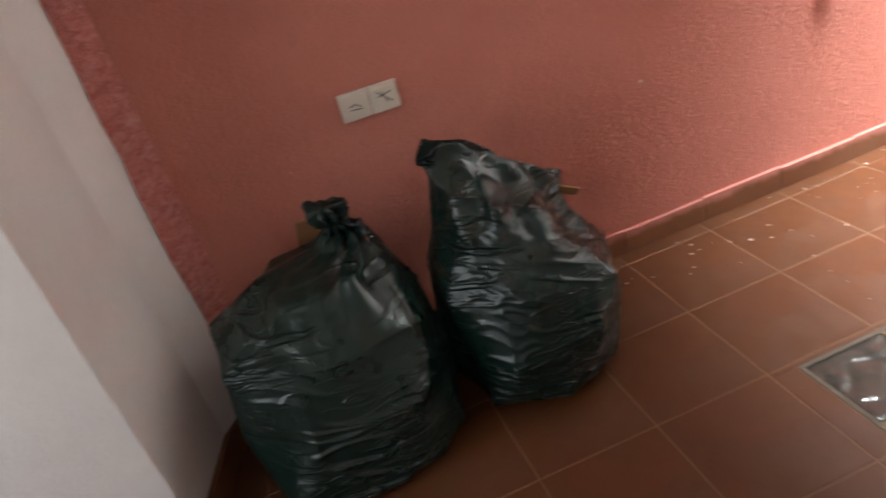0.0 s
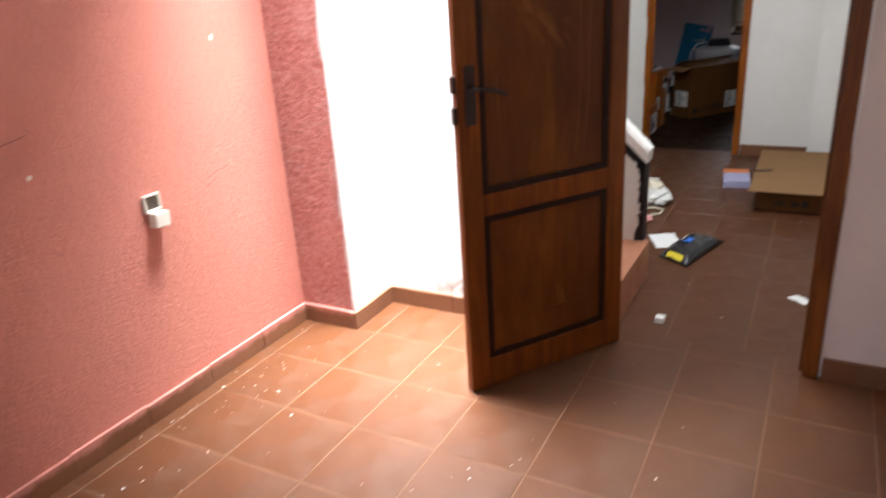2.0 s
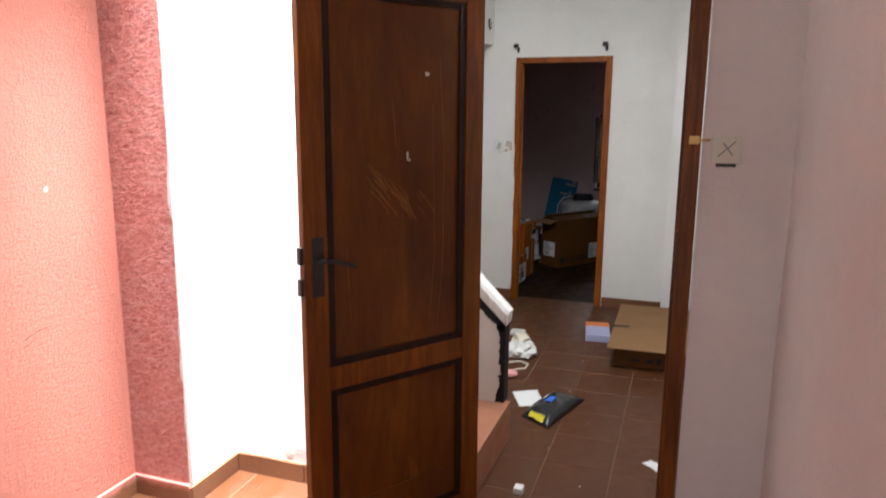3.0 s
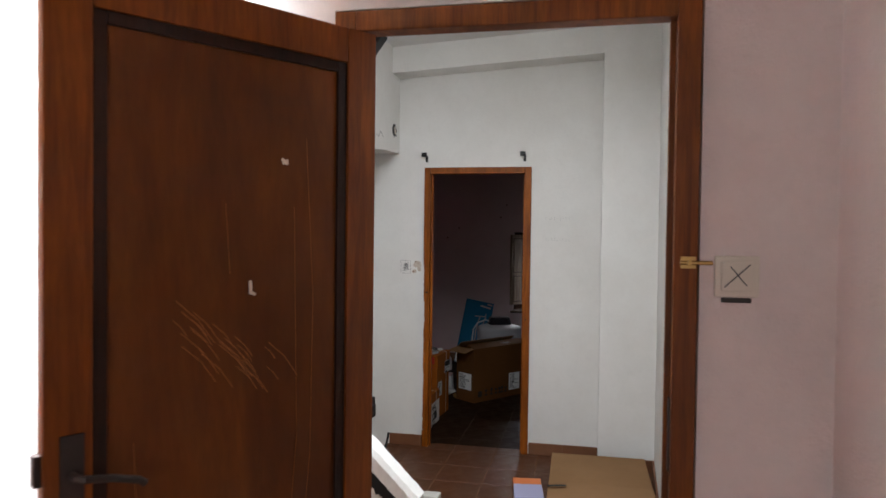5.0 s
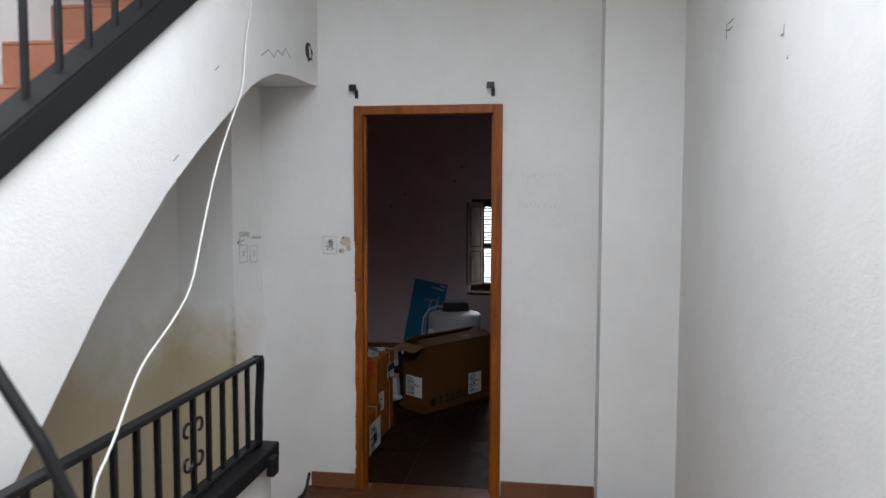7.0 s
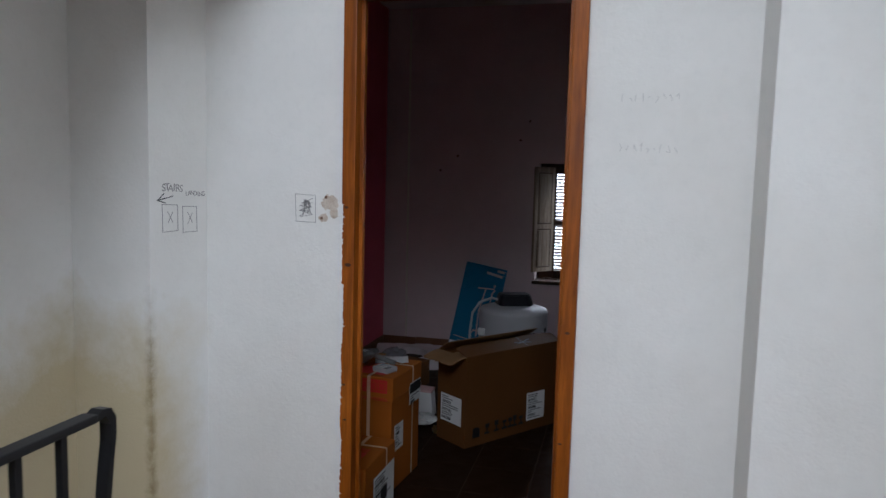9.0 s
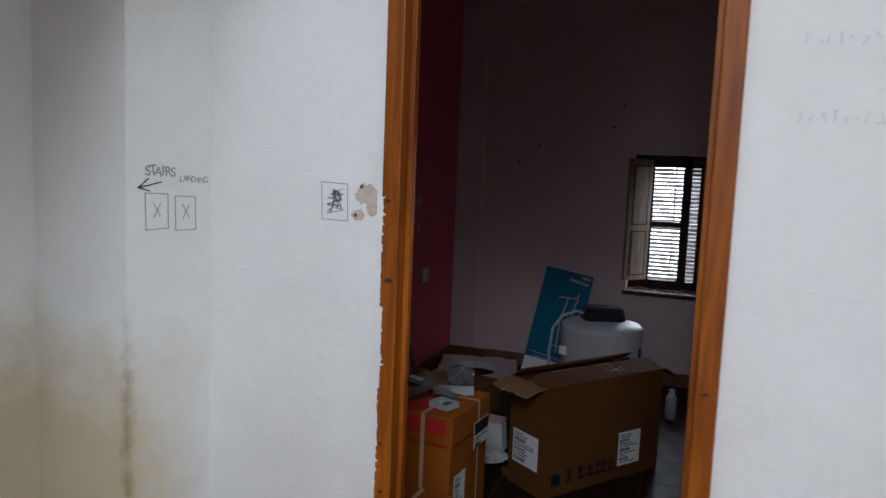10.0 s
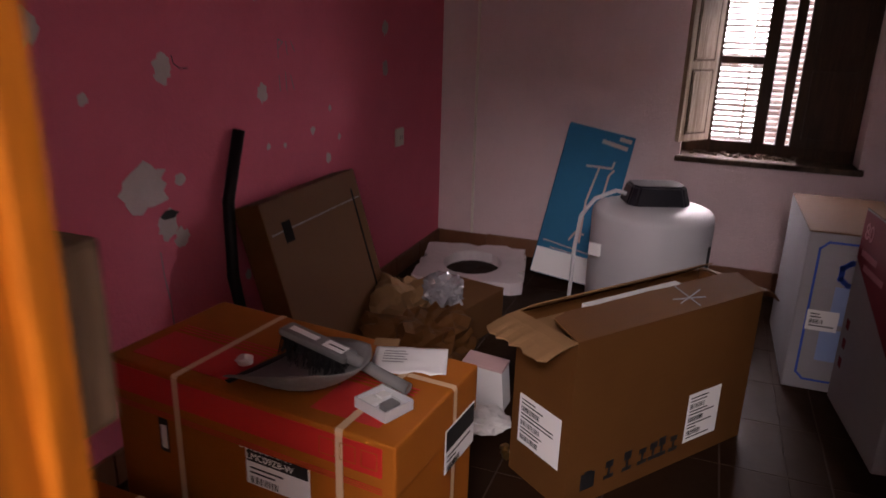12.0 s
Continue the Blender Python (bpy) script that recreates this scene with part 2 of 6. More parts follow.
structure("wall_salmon", boxes((-0.4, 2.60, R1_Y, 2.05, -0.05, 2.8)), PINK, "salmon-pink painted rough plaster wall with scuffs", "wall")
structure("wall_pier", boxes((2.60, 3.0, 1.60, 2.05, -0.05, 2.8)), WHITE, "sunlit white plaster pier reveal", "wall")
structure("pier_face", boxes((2.594, 2.60, 1.602, R1_Y, 0.0, 2.8)), PINKROUGH, "rough roller-painted salmon pier face", "wall")
bm = bmesh.new()
prev = None
rr = random.Random(14)
for k in range(241):
    zz = 0.09 + 2.7 * k / 240
    wide = 0.004 + 0.018 * max(0, noise.noise((1.7, 0.0, zz * 7))) + rr.uniform(0, 0.006)
    row = [bm.verts.new((2.5905, 1.6005, zz)), bm.verts.new((2.5918, 1.602 + wide, zz))]
    if prev:
        bm.faces.new((prev[0], prev[1], row[1], row[0]))
    prev = row
ext = bmesh.ops.extrude_face_region(bm, geom=bm.faces[:])
bmesh.ops.translate(bm, verts=[v for v in ext["geom"] if isinstance(v, bmesh.types.BMVert)], vec=(0.0035, 0, 0))
bmesh.ops.recalc_face_normals(bm, faces=bm.faces[:])
structure("pier_edge", bm, WHITE, "ragged white plaster edge on the salmon pier", "plaster")
structure("wall_recess", boxes((R1_X, 2.94, D1B + 0.055, 1.6, -0.05, 2.8), (R1_X, 2.94, D1A - 0.055, D1B + 0.055, D1H + 0.055, 2.8)), WHITE, "white plaster wall beside and over the doorway", "wall")
structure("wall_door_1", boxes((R1_X, 2.94, -0.66, D1A - 0.055, -0.05, 2.8)), PALE, "pale pinkish plaster wall with a light switch", "wall")
structure("wall_room_right", boxes((-1.6, 2.90, -0.66, -0.52, -0.05, 2.8)), PALE, "pale pinkish plaster side wall", "wall")
# unseen end wall, opened only for the fill lamp
structure("wall_room_back", boxes((-1.6, -1.5, -0.52, -0.1, -0.05, 2.8), (-1.6, -1.5, 1.1, 2.05, -0.05, 2.8), (-1.6, -1.5, -0.1, 1.1, 2.2, 2.8), (-1.6, -1.5, -0.1, 1.1, -0.05, 0.5)), PALE, "unseen pale plaster wall with an opening for the fill lamp", "wall")
bm = bmesh.new()
prism(bm, [(-0.15, 1.884), (-0.284, 1.69), (-0.36, 1.38), (-1.5, 1.38), (-1.5, 1.884)], "z", -0.05, 2.8)
structure("wall_splay", bm, WHITE, "white plaster splayed reveal beside the bags", "wall")
bm = bmesh.new()
e = random.Random(4)
edge = [(0.008 * e.uniform(-1, 1)) for _ in range(30)]
d = Vector((-0.134, -0.194)).normalized()
nrm = Vector((-d.y, d.x)) * -0.004
if nrm.x < 0:
    nrm = -nrm
prev = None
for k, j in enumerate(edge):
    z = 2.75 * k / 29
    a = Vector((-0.15, 1.884)) + nrm
    b = a + d * (0.115 + j)
    row = [bm.verts.new((a.x, a.y, z)), bm.verts.new((b.x, b.y, z))]
    if prev:
        bm.faces.new((prev[0], prev[1], row[1], row[0]))
    prev = row
structure("splay_paint", bm, PINKROUGH, "uneven salmon paint edge on the splay", "wall")
# unseen shaft, added to keep the roof lamp's light on the recess
structure("roof_light_shaft", boxes((2.15, 2.23, 0.8, 1.65, 2.95, 3.7), (2.86, 2.94, 0.8, 1.65, 2.95, 3.7), (2.23, 2.86, 0.8, 0.88, 2.95, 3.7), (2.23, 2.86, 1.57, 1.65, 2.95, 3.7)), CEIL, "unseen white shaft added to narrow the roof light beam", "ceiling")
structure("ceiling_room", boxes((-1.6, 2.25, -0.66, 2.05, 2.8, 2.95), (2.25, 3.0, -0.66, 0.9, 2.8, 2.95), (2.85, 3.0, 0.9, 1.55, 2.8, 2.95), (2.25, 3.0, 1.55, 2.05, 2.8, 2.95)), CEIL, "white ceiling with a roof light", "ceiling")

structure("wall_party", boxes((3.0, 6.265, PARTY, 2.15, -3.0, 4.6)), WHITE, "white plaster stair wall with yellow damp stains", "wall")
bm = bmesh.new()
prism(bm, [(2.94, -0.30), (LX + 0.1, -0.456), (LX + 0.1, -0.6), (2.94, -0.6)], "z", -0.05, 2.95)
structure("wall_landing_right", bm, WHITE, "white plaster landing wall with pencil marks", "wall")
structure("wall_door_2", boxes(
    (LX, 6.265, D2B + 0.045, PARTY - 0.001, -3.0, 4.6), (LX, 6.265, -0.6, D2A - 0.045, -0.05, 2.95),
    (LX, 6.265, D2A - 0.045, D2B + 0.045, D2H + 0.045, 2.95)), WHITE, "white plaster wall with handwritten marks by the door", "wall")
bm = bmesh.new()
prism(bm, [(LX - 0.001, 1.672), (5.99, 1.735), (5.99, PARTY - 0.001), (LX - 0.001, PARTY - 0.001)], "z", -3.0, 2.2)
structure("wall_stair_pier", bm, WHITE, "white plastered pier in the stair corner with damp stains", "pier")
structure("wall_column", boxes((COLX, LX - 0.001, -0.6, COLY, 0.0, 2.95)), WHITE, "white plastered column in the corner", "column")
bm = bmesh.new()
prism(bm, [(COLY, 2.745), (1.36, 2.665), (1.36, 2.96), (COLY, 2.96)], "x", COLX + 0.004, LX - 0.001)
structure("wall_beam", bm, WHITE, "white plastered ceiling beam", "beam")
bm = boxes((2.94, 3.0, -0.6, PARTY, 2.95, 3.1), (3.0, 4.38, -0.6, -0.24, 2.95, 3.1))
prism(bm, [(-0.6, 2.955), (1.36, 2.845), (1.36, 3.1), (-0.6, 3.1)], "x", 4.38, 6.4)
structure("ceiling_landing", bm, CEIL, "white landing ceiling", "ceiling")
# unseen walls round an opening added over the landing for the stair lamp
structure("wall_stair_void", boxes((2.9, 3.0, -0.6, 2.05, 2.8, 4.6), (6.265, 6.4, 1.2, PARTY, 2.95, 4.6), (4.38, 6.265, 1.2, 1.3, 3.1, 4.6), (3.0, 4.38, -0.34, -0.24, 3.1, 4.6), (4.38, 4.48, -0.34, 1.2, 3.1, 4.6)), LILAC, "unseen lilac walls round the light opening added over stair and landing", "wall")
structure("ceiling_void", boxes((2.9, 6.4, -0.4, 2.05, 4.6, 4.7)), CEIL, "unseen white ceiling closing the void over the stair", "ceiling")
structure("wall_return", boxes((6.281, 6.74, 0.28, 0.430, -0.05, 2.8)), WHITE, "pale plaster return wall inside the store room", "wall")
structure("wall_store_front", boxes((6.266, 6.28, 1.17, 2.35, -0.05, 2.8), (6.266, 6.28, -1.6, 0.28, -0.05, 2.8), (6.266, 6.28, 0.39, 1.17, 2.03, 2.8)), LILAC, "lilac store room wall round the doorway", "wall")
structure("wall_magenta", boxes((6.28, R2_X + 0.3, R2_Y, 2.35, -0.05, 2.8)), MAGENTA, "magenta-pink wall with flaked white patches", "wall")
structure("wall_window", boxes(
    (R2_X, R2_X + 0.3, WB, R2_Y, -0.05, 2.8), (R2_X, R2_X + 0.3, -1.6, WA, -0.05, 2.8),
    (R2_X, R2_X + 0.3, WA, WB, WZ1, 2.8), (R2_X, R2_X + 0.3, WA, WB, -0.05, WZ0)), LILAC, "pale lilac wall with a shuttered window", "wall")
structure("wall_store_right", boxes((6.28, R2_X + 0.3, -1.6, -1.45, -0.05, 2.8)), LILAC, "pale lilac side wall", "wall")
structure("ceiling_store", boxes((6.265, R2_X + 0.3, -1.6, 2.35, 2.8, 2.95)), CEIL, "white store room ceiling", "ceiling")
structure("wall_stairwell", boxes((3.55, 3.65, 1.35, PARTY, -3.0, -0.2), (3.65, 6.26, 1.25, 1.35, -3.0, -0.2), (3.55, 6.26, 1.35, PARTY, -3.1, -3.0)), WHITE, "white plaster walls of the stairwell below", "wall")
bm = bmesh.new()
box(bm, 11.6, 11.7, -4, 6, -1, 5)
GLARE = material("bright_street", (0.8, 0.8, 0.78), 0.9)
GLARE.node_tree.nodes["Principled BSDF"].inputs["Emission Color"].default_value = (0.93, 0.96, 1.0, 1)
GLARE.node_tree.nodes["Principled BSDF"].inputs["Emission Strength"].default_value = 0.55
gn = Nodes(GLARE)
gn.link(gn.ramp(gn.noise(1.6, 4, 0.6), (0.35, (0.25, 0.26, 0.24)), (0.55, (0.95, 0.97, 1.0))), GLARE.node_tree.nodes["Principled BSDF"].inputs["Emission Color"])
structure("backdrop", bm, GLARE, "bright street outside the shutters", "backdrop")


def run(name, x0, y0, x1, y1, side, h=0.082, gap=0.002, label="terracotta tile skirting with chipped plaster"):
    """A skirting of tiles from one point to the other, side: thickness to the left (+) or right (-)."""
    a, b = Vector((x0, y0)), Vector((x1, y1))
    d = b - a
    u = d.normalized()
    n = max(1, round(d.length / 0.30))
    bm = bmesh.new()
    m = Matrix(((u.x, -u.y, 0, a.x), (u.y, u.x, 0, a.y), (0, 0, 1, 0), (0, 0, 0, 1)))
    w = d.length / n
    for k in range(n):
        hh = h + random.uniform(-0.004, 0.004)
        t = 0.013 + random.uniform(-0.002, 0.002)
        box(bm, k * w + gap / 2, (k + 1) * w - gap / 2, min(0, side * t), max(0, side * t), 0.0, hh, 0.0025, m)
    box(bm, 0, d.length, min(0, side * 0.006), max(0, side * 0.006), 0.0, h - 0.008, 0, m)
    return tagged(part(name, bm, PINKSKIRT if name in ("baseboard_salmon", "baseboard_pier") else SKIRT), label, "skirting", kind="structure")


run("baseboard_salmon", -0.15, R1_Y, 2.594, R1_Y, -1)
run("baseboard_pier", 2.594, R1_Y, 2.594, 1.60, -1)
run("baseboard_reveal", 2.581, 1.60, R1_X, 1.60, -1)
run("baseboard_recess", R1_X, 1.587, R1_X, D1B + 0.06, -1)
run("baseboard_door", R1_X, D1A - 0.06, R1_X, -0.52, -1)
run("baseboard_right", 2.887, -0.52, -1.5, -0.52, -1)
run("baseboard_splay", -0.284, 1.69, -0.15, R1_Y, -1)
run("baseboard_splay_front", -0.36, 1.38, -0.284, 1.69, -1)
run("baseboard_landing", LX, D2A - 0.05, LX, COLY, -1)
run("baseboard_column", COLX, COLY, COLX, -0.43, -1)
run("baseboard_landing_left", LX, 1.41, LX, D2B + 0.05, -1)
run("baseboard_landing_right", COLX, -0.442, 2.95, -0.301, -1)
run("baseboard_store", R2_X, R2_Y, R2_X, -1.4, -1, 0.095, 0.004, "dark terracotta skirting in shade")
run("baseboard_magenta", 6.28, R2_Y, R2_X, R2_Y, -1, 0.095, 0.004, "dark terracotta skirting in shade")

# ---- first door ----


def door_frame(name, label, x0, x1, a, b, h, w, mat):
    f = tagged(thing(name, label, "door frame"), kind="structure")
    for y0, y1 in ((a - w, a), (b, b + w)):
        boxpart("jamb", mat, f, x0, x1, y0, y1, 0.0, h + w, 0.004)
        inner = (y1 - 0.002, y1 + 0.012) if y1 == a else (y0 - 0.012, y0 + 0.002)
        boxpart("door_stop", mat, f, x0 + 0.6 * (x1 - x0), x1 - 0.006, *inner, 0.0, h, 0.002)
    boxpart("head", mat, f, x0 + 0.002, x1 - 0.002, a, b, h, h + w, 0.004)
    return f


f1 = door_frame("door_frame_1", "varnished brown wooden door frame with nail holes", 2.886, 2.946, D1A, D1B, D1H, 0.05, wood("brown_frame_wood", (0.10, 0.027, 0.003), (0.25, 0.070, 0.005)))
BRASS = material("brass", (0.42, 0.27, 0.10), 0.4, 1.0)
DULL = material("dark_iron", (0.06, 0.05, 0.045), 0.5, 0.8)
boxpart("strike_plate", DULL, f1, 2.90, 2.93, D1A - 0.002, D1A + 0.004, 1.03, 1.19, 0.001, "dark iron strike plate")
b = boxpart("bolt_plate", BRASS, f1, 2.884, 2.889, D1A - 0.046, D1A - 0.014, 1.477, 1.503, 0.001, "brass slide bolt")
bm = bmesh.new()
rod(bm, (2.878, D1A - 0.078, 1.49), (2.878, D1A - 0.012, 1.49), 0.0045)
rod(bm, (2.878, D1A - 0.03, 1.49), (2.862, D1A - 0.03, 1.49), 0.005)
part("bolt", bm, BRASS, f1, "brass bolt rod")

LEAF = thing("door_1", "open varnished wooden panel door with dark mouldings and scratches", "door", pose(2.925, 0.518, 0, 0, 0, 146.3))
LW, LH, LT = 0.708, 2.015, 0.036
for x0, x1 in ((0.0, 0.080), (LW - 0.080, LW)):
    boxpart("stile", DOORWOOD, LEAF, x0, x1, 0, LT, 0.006, LH, 0.003)
for z0, z1 in ((0.006, 0.12), (0.678, 0.756), (1.935, LH)):
    bm = bmesh.new()
    box(bm, 0, LW - 0.161, 0.0005, LT - 0.0005, z0, z1, 0.003, pose(0.0805, 0, 0))
    part("rail", bm, DOORWOOD, LEAF)
# moulding strips are widened so their dark colour takes in the shadow
MOULD = wood("dark_moulding", (0.012, 0.005, 0.003), (0.04, 0.014, 0.006), 0.35)
for z0, z1 in ((0.12, 0.678), (0.756, 1.935)):
    boxpart("panel", PANELWOOD, LEAF, 0.078, LW - 0.078, 0.011, 0.024, z0 - 0.004, z1 + 0.004)
    for y0 in (0.0235, 0.0045):
        bm = bmesh.new()
        for q in ((0.0805, 0.105, z0, z1), (LW - 0.105, LW - 0.0805, z0, z1), (0.105, LW - 0.105, z0, z0 + 0.0245), (0.105, LW - 0.105, z1 - 0.0245, z1)):
            box(bm, q[0], q[1], y0, y0 + 0.0075, q[2], q[3], 0.002)
        part("moulding", bm, MOULD, LEAF, "dark stained moulding, its shadow included")
bm = bmesh.new()
box(bm, 0.16, LW - 0.20, 0.024, 0.030, 0.145, 0.255, 0.003)
part("repair_board", bm, PANELWOOD, LEAF, "thin repair board")
bm = bmesh.new()
box(bm, LW - 0.065, LW - 0.025, LT, LT + 0.004, 1.0, 1.19, 0.002)
esc = part("lock_plate", bm, DULL, LEAF, "dark iron lock plate")
bm = bmesh.new()
sweep(bm, [(LW - 0.045, LT + 0.002, 1.12), (LW - 0.045, LT + 0.03, 1.12), (LW - 0.055, LT + 0.04, 1.119), (LW - 0.10, LT + 0.043, 1.112), (LW - 0.145, LT + 0.042, 1.098), (LW - 0.155, LT + 0.042, 1.09)], 0.007)
part("lever", bm, DULL, esc, "bent dark iron lever")
for z in (1.04, 1.14):
    bm = bmesh.new()
    box(bm, LW, LW + 0.012, 0.006, 0.028, z - 0.035, z + 0.02, 0.002)
    part("latch", bm, DULL, LEAF, "worn lock bolt")
for z in (0.3, 1.7):
    bm = bmesh.new()
    rod(bm, (-0.004, LT / 2, z - 0.05), (-0.004, LT / 2, z + 0.05), 0.005)
    part("hinge", bm, DULL, LEAF)
SCUFF = material("scuffed_wood", (0.38, 0.145, 0.03), 0.7)
PALEBIT = material("pale_splinter", (0.75, 0.66, 0.56), 0.8)


def strokes(name, lines, mat, parent, m, w=0.003, t=0.0008, label=""):
    """Drawn lines as thin raised ribbons in the plane of the first two axes of m."""
    if name in ("crack_line", "pencil_line") and len(lines) > 1:
        return [strokes(name, [ln], mat, parent, m, w, t, label) for ln in lines]
    bm = bmesh.new()
    for ln in lines:
        for (ax, ay), (bx, by) in zip(ln, ln[1:]):
            d = Vector((bx - ax, by - ay))
            L = d.length
            if L < 1e-6:
                continue
            r = m @ Matrix.Translation((ax, ay, 0)) @ Matrix.Rotation(math.atan2(d.y, d.x), 4, "Z")
            box(bm, -w / 2, L + w / 2, -w / 2, w / 2, 0, t, 0, r)
    return part(name, bm, mat, parent, label)


def facing(o, right, up):
    """A frame with its first axis along right, its second along up."""
    r, u = Vector(right).normalized(), Vector(up).normalized()
    n = r.cross(u)
    return Matrix(((r.x, u.x, n.x, o[0]), (r.y, u.y, n.y, o[1]), (r.z, u.z, n.z, o[2]), (0, 0, 0, 1)))


rnd = random.Random(11)
panel_face = facing((LW / 2, 0.0242, 1.30), (-1, 0, 0), (0, 0, 1))
lines = []
for k in range(26):
    x = rnd.uniform(-0.13, 0.08)
    z = rnd.uniform(-0.04, 0.05) - 0.5 * x
    L = rnd.uniform(0.03, 0.10)
    lines.append([(x, z), (x + 0.45 * L, z - 0.4 * L), (x + 0.8 * L, z - 0.9 * L)])
strokes("scuff", lines, SCUFF, LEAF, panel_face, 0.0011, 0.0003, "pale scuff scratches")
lines = [[(0.17, 0.45), (0.19, 0.1), (0.185, -0.25), (0.16, -0.5)], [(0.14, 0.3), (0.15, -0.2), (0.13, -0.45)], [(-0.02, 0.3), (-0.01, 0.16)], [(-0.2, -0.15), (-0.19, -0.4)]]
strokes("scratch", lines, SCUFF, LEAF, panel_face, 0.0007, 0.0003, "long thin scratches")
strokes("splinter", [[(0.035, 0.14), (0.036, 0.118), (0.044, 0.115)], [(0.11, 0.40), (0.12, 0.393)], [(0.112, 0.393), (0.12, 0.398)]], PALEBIT, LEAF, panel_face, 0.006, 0.003, "pale splintered spot")
low_face = facing((LW / 2, 0.0302, 0.25), (-1, 0, 0), (0, 0, 1))
strokes("scuff", [[(0.05 + 0.01 * k, 0.0), (0.035 + 0.012 * k, 0.10 - 0.012 * k)] for k in range(4)], SCUFF, LEAF, pose(0, -0.0058, 0) @ low_face, 0.0012, 0.0004, "pale scuff scratches")

# ---- glass blocks in the floor ----
GLASS = material("wavy_glass", (0.11, 0.102, 0.085), 0.15, spec=0.45)
GLASS.node_tree.nodes["Principled BSDF"].inputs["Transmission Weight"].default_value = 0.5
GLASS.node_tree.nodes["Principled BSDF"].inputs["IOR"].default_value = 1.5
g = Nodes(GLASS)
gw = g.noise(9, 1, 0.4, None, 1.6)
g.bump(gw, 0.8, 0.03)
MORTAR = plaster("tan_mortar", (0.19, 0.125, 0.062), (0.13, 0.085, 0.045), 0.5, 0.8, 8)
GX0, GX1, GY0, GY1 = 1.105, 1.59, 0.682, 1.154
pan = tagged(thing("glass_block_panel", "four wavy glass blocks with tan mortar set in the floor", "glass blocks"), kind="structure")
bm = boxes((GX0, GX1, GY0, GY0 + 0.012, -0.09, 0.001), (GX0, GX1, GY1 - 0.012, GY1, -0.09, 0.001), (GX0, GX0 + 0.012, GY0, GY1, -0.09, 0.0005), (GX1 - 0.012, GX1, GY0, GY1, -0.09, 0.0005))
EDGE = plaster("grey_mortar", (0.13, 0.105, 0.08), (0.08, 0.065, 0.05), 0.5, 0.8, 8)
part("border", bm, EDGE, pan, "grey cement border")
cx, cy = (GX0 + GX1) / 2, (GY0 + GY1) / 2
part("joint", boxes((cx - 0.008, cx + 0.008, GY0 + 0.012, GY1 - 0.012, -0.09, 0.0), (GX0 + 0.012, GX1 - 0.012, cy - 0.008, cy + 0.008, -0.09, -0.0005)), MORTAR, pan, "tan mortar joint")
for x0, x1 in ((GX0 + 0.012, cx - 0.008), (cx + 0.008, GX1 - 0.012)):
    for y0, y1 in ((GY0 + 0.012, cy - 0.008), (cy + 0.008, GY1 - 0.012)):
        boxpart("glass_block", GLASS, pan, x0, x1, y0, y1, -0.08, -0.002, 0.006)
DEEP = plaster("light_well", (0.13, 0.12, 0.10), (0.05, 0.047, 0.04), 0.4, 1.0, 5)
structure("glass_block_bed", boxes((GX0, GX1, GY0, GY1, -0.12, -0.1)), DEEP, "grey bed under the glass blocks", "floor")

# ---- stairs ----
STEP = terracotta("stair_tile", (0.44, 0.19, 0.11), (0.36, 0.15, 0.085))
st = tagged(thing("staircase_up", "white plastered stair with terracotta steps and black edge", "staircase"), kind="structure")
first = bmesh.new()
box(first, 2.945, 3.62, 0.53, PARTY - 0.001, 0, 0.19, 0.004)
part("step", first, STEP, st, "terracotta first step")
z = 0.19
for k, y0 in enumerate((0.74, 0.95, 1.16, 1.37)):
    bm = bmesh.new()
    box(bm, 2.945, 3.58, y0, PARTY - 0.001, z, z + 0.19, 0.004)
    part("step", bm, STEP, st)
    z += 0.19
arch = [(3.62, 0.42), (3.86, 0.70), (4.143, 1.006), (4.372, 1.255), (4.70, 1.544), (4.95, 1.72), (5.172, 1.862), (5.362, 1.985), (5.50, 2.045), (5.64, 2.088), (5.82, 2.108), (6.0, 2.115), (LX, 2.126)]
cap = lambda x: 1.679 + 0.709 * (x - 4.177)
bm = bmesh.new()
prism(bm, [(3.62, cap(3.62))] + arch + [(LX, cap(LX))], "y", 1.36, 1.42)
part("parapet", bm, WHITE, st, "rough white plaster side of the stair")
bm = bmesh.new()
saw = []
x, zz = 3.62, 1.10
while x < LX - 0.01:
    saw += [(x, zz), (min(x + 0.248, LX), zz)]
    x, zz = x + 0.248, zz + 0.19
prism(bm, saw[::-1] + [(3.62, 0.43)] + [(a, b + 0.001) for a, b in arch[1:]], "y", 1.42, PARTY - 0.001)
part("flight", bm, WHITE, st, "white plaster soffit of the stair")
x, zz = 3.62, 1.10
while x < LX - 0.05:
    bm = bmesh.new()
    x1 = min(x + 0.248, LX - 0.002)
    box(bm, x - 0.012, x1, 1.422, PARTY - 0.003, zz, zz + 0.012, 0.002)
    box(bm, x - 0.012, x, 1.422, PARTY - 0.003, zz - 0.178, zz - 0.002, 0.002)
    part("step", bm, STEP, st)
    x, zz = x + 0.248, zz + 0.19
bm = bmesh.new()
prism(bm, [(3.55, cap(3.55)), (LX, cap(LX)), (LX, cap(LX) + 0.095), (3.55, cap(3.55) + 0.095)], "y", 1.335, 1.445)
bmesh.ops.bevel(bm, geom=bm.edges[:], offset=0.008, segments=2, affect="EDGES")
part("edge_cap", bm, BLACKPAINT, st, "black painted stair edge")
bm = bmesh.new()
prism(bm, [(0.557, 0.19), (0.557, 0.585), (0.86, 0.883), (0.86, 0.19)], "x", 3.58, 3.66)
part("newel_wall", bm, WHITE, st, "white newel wall of the stair")
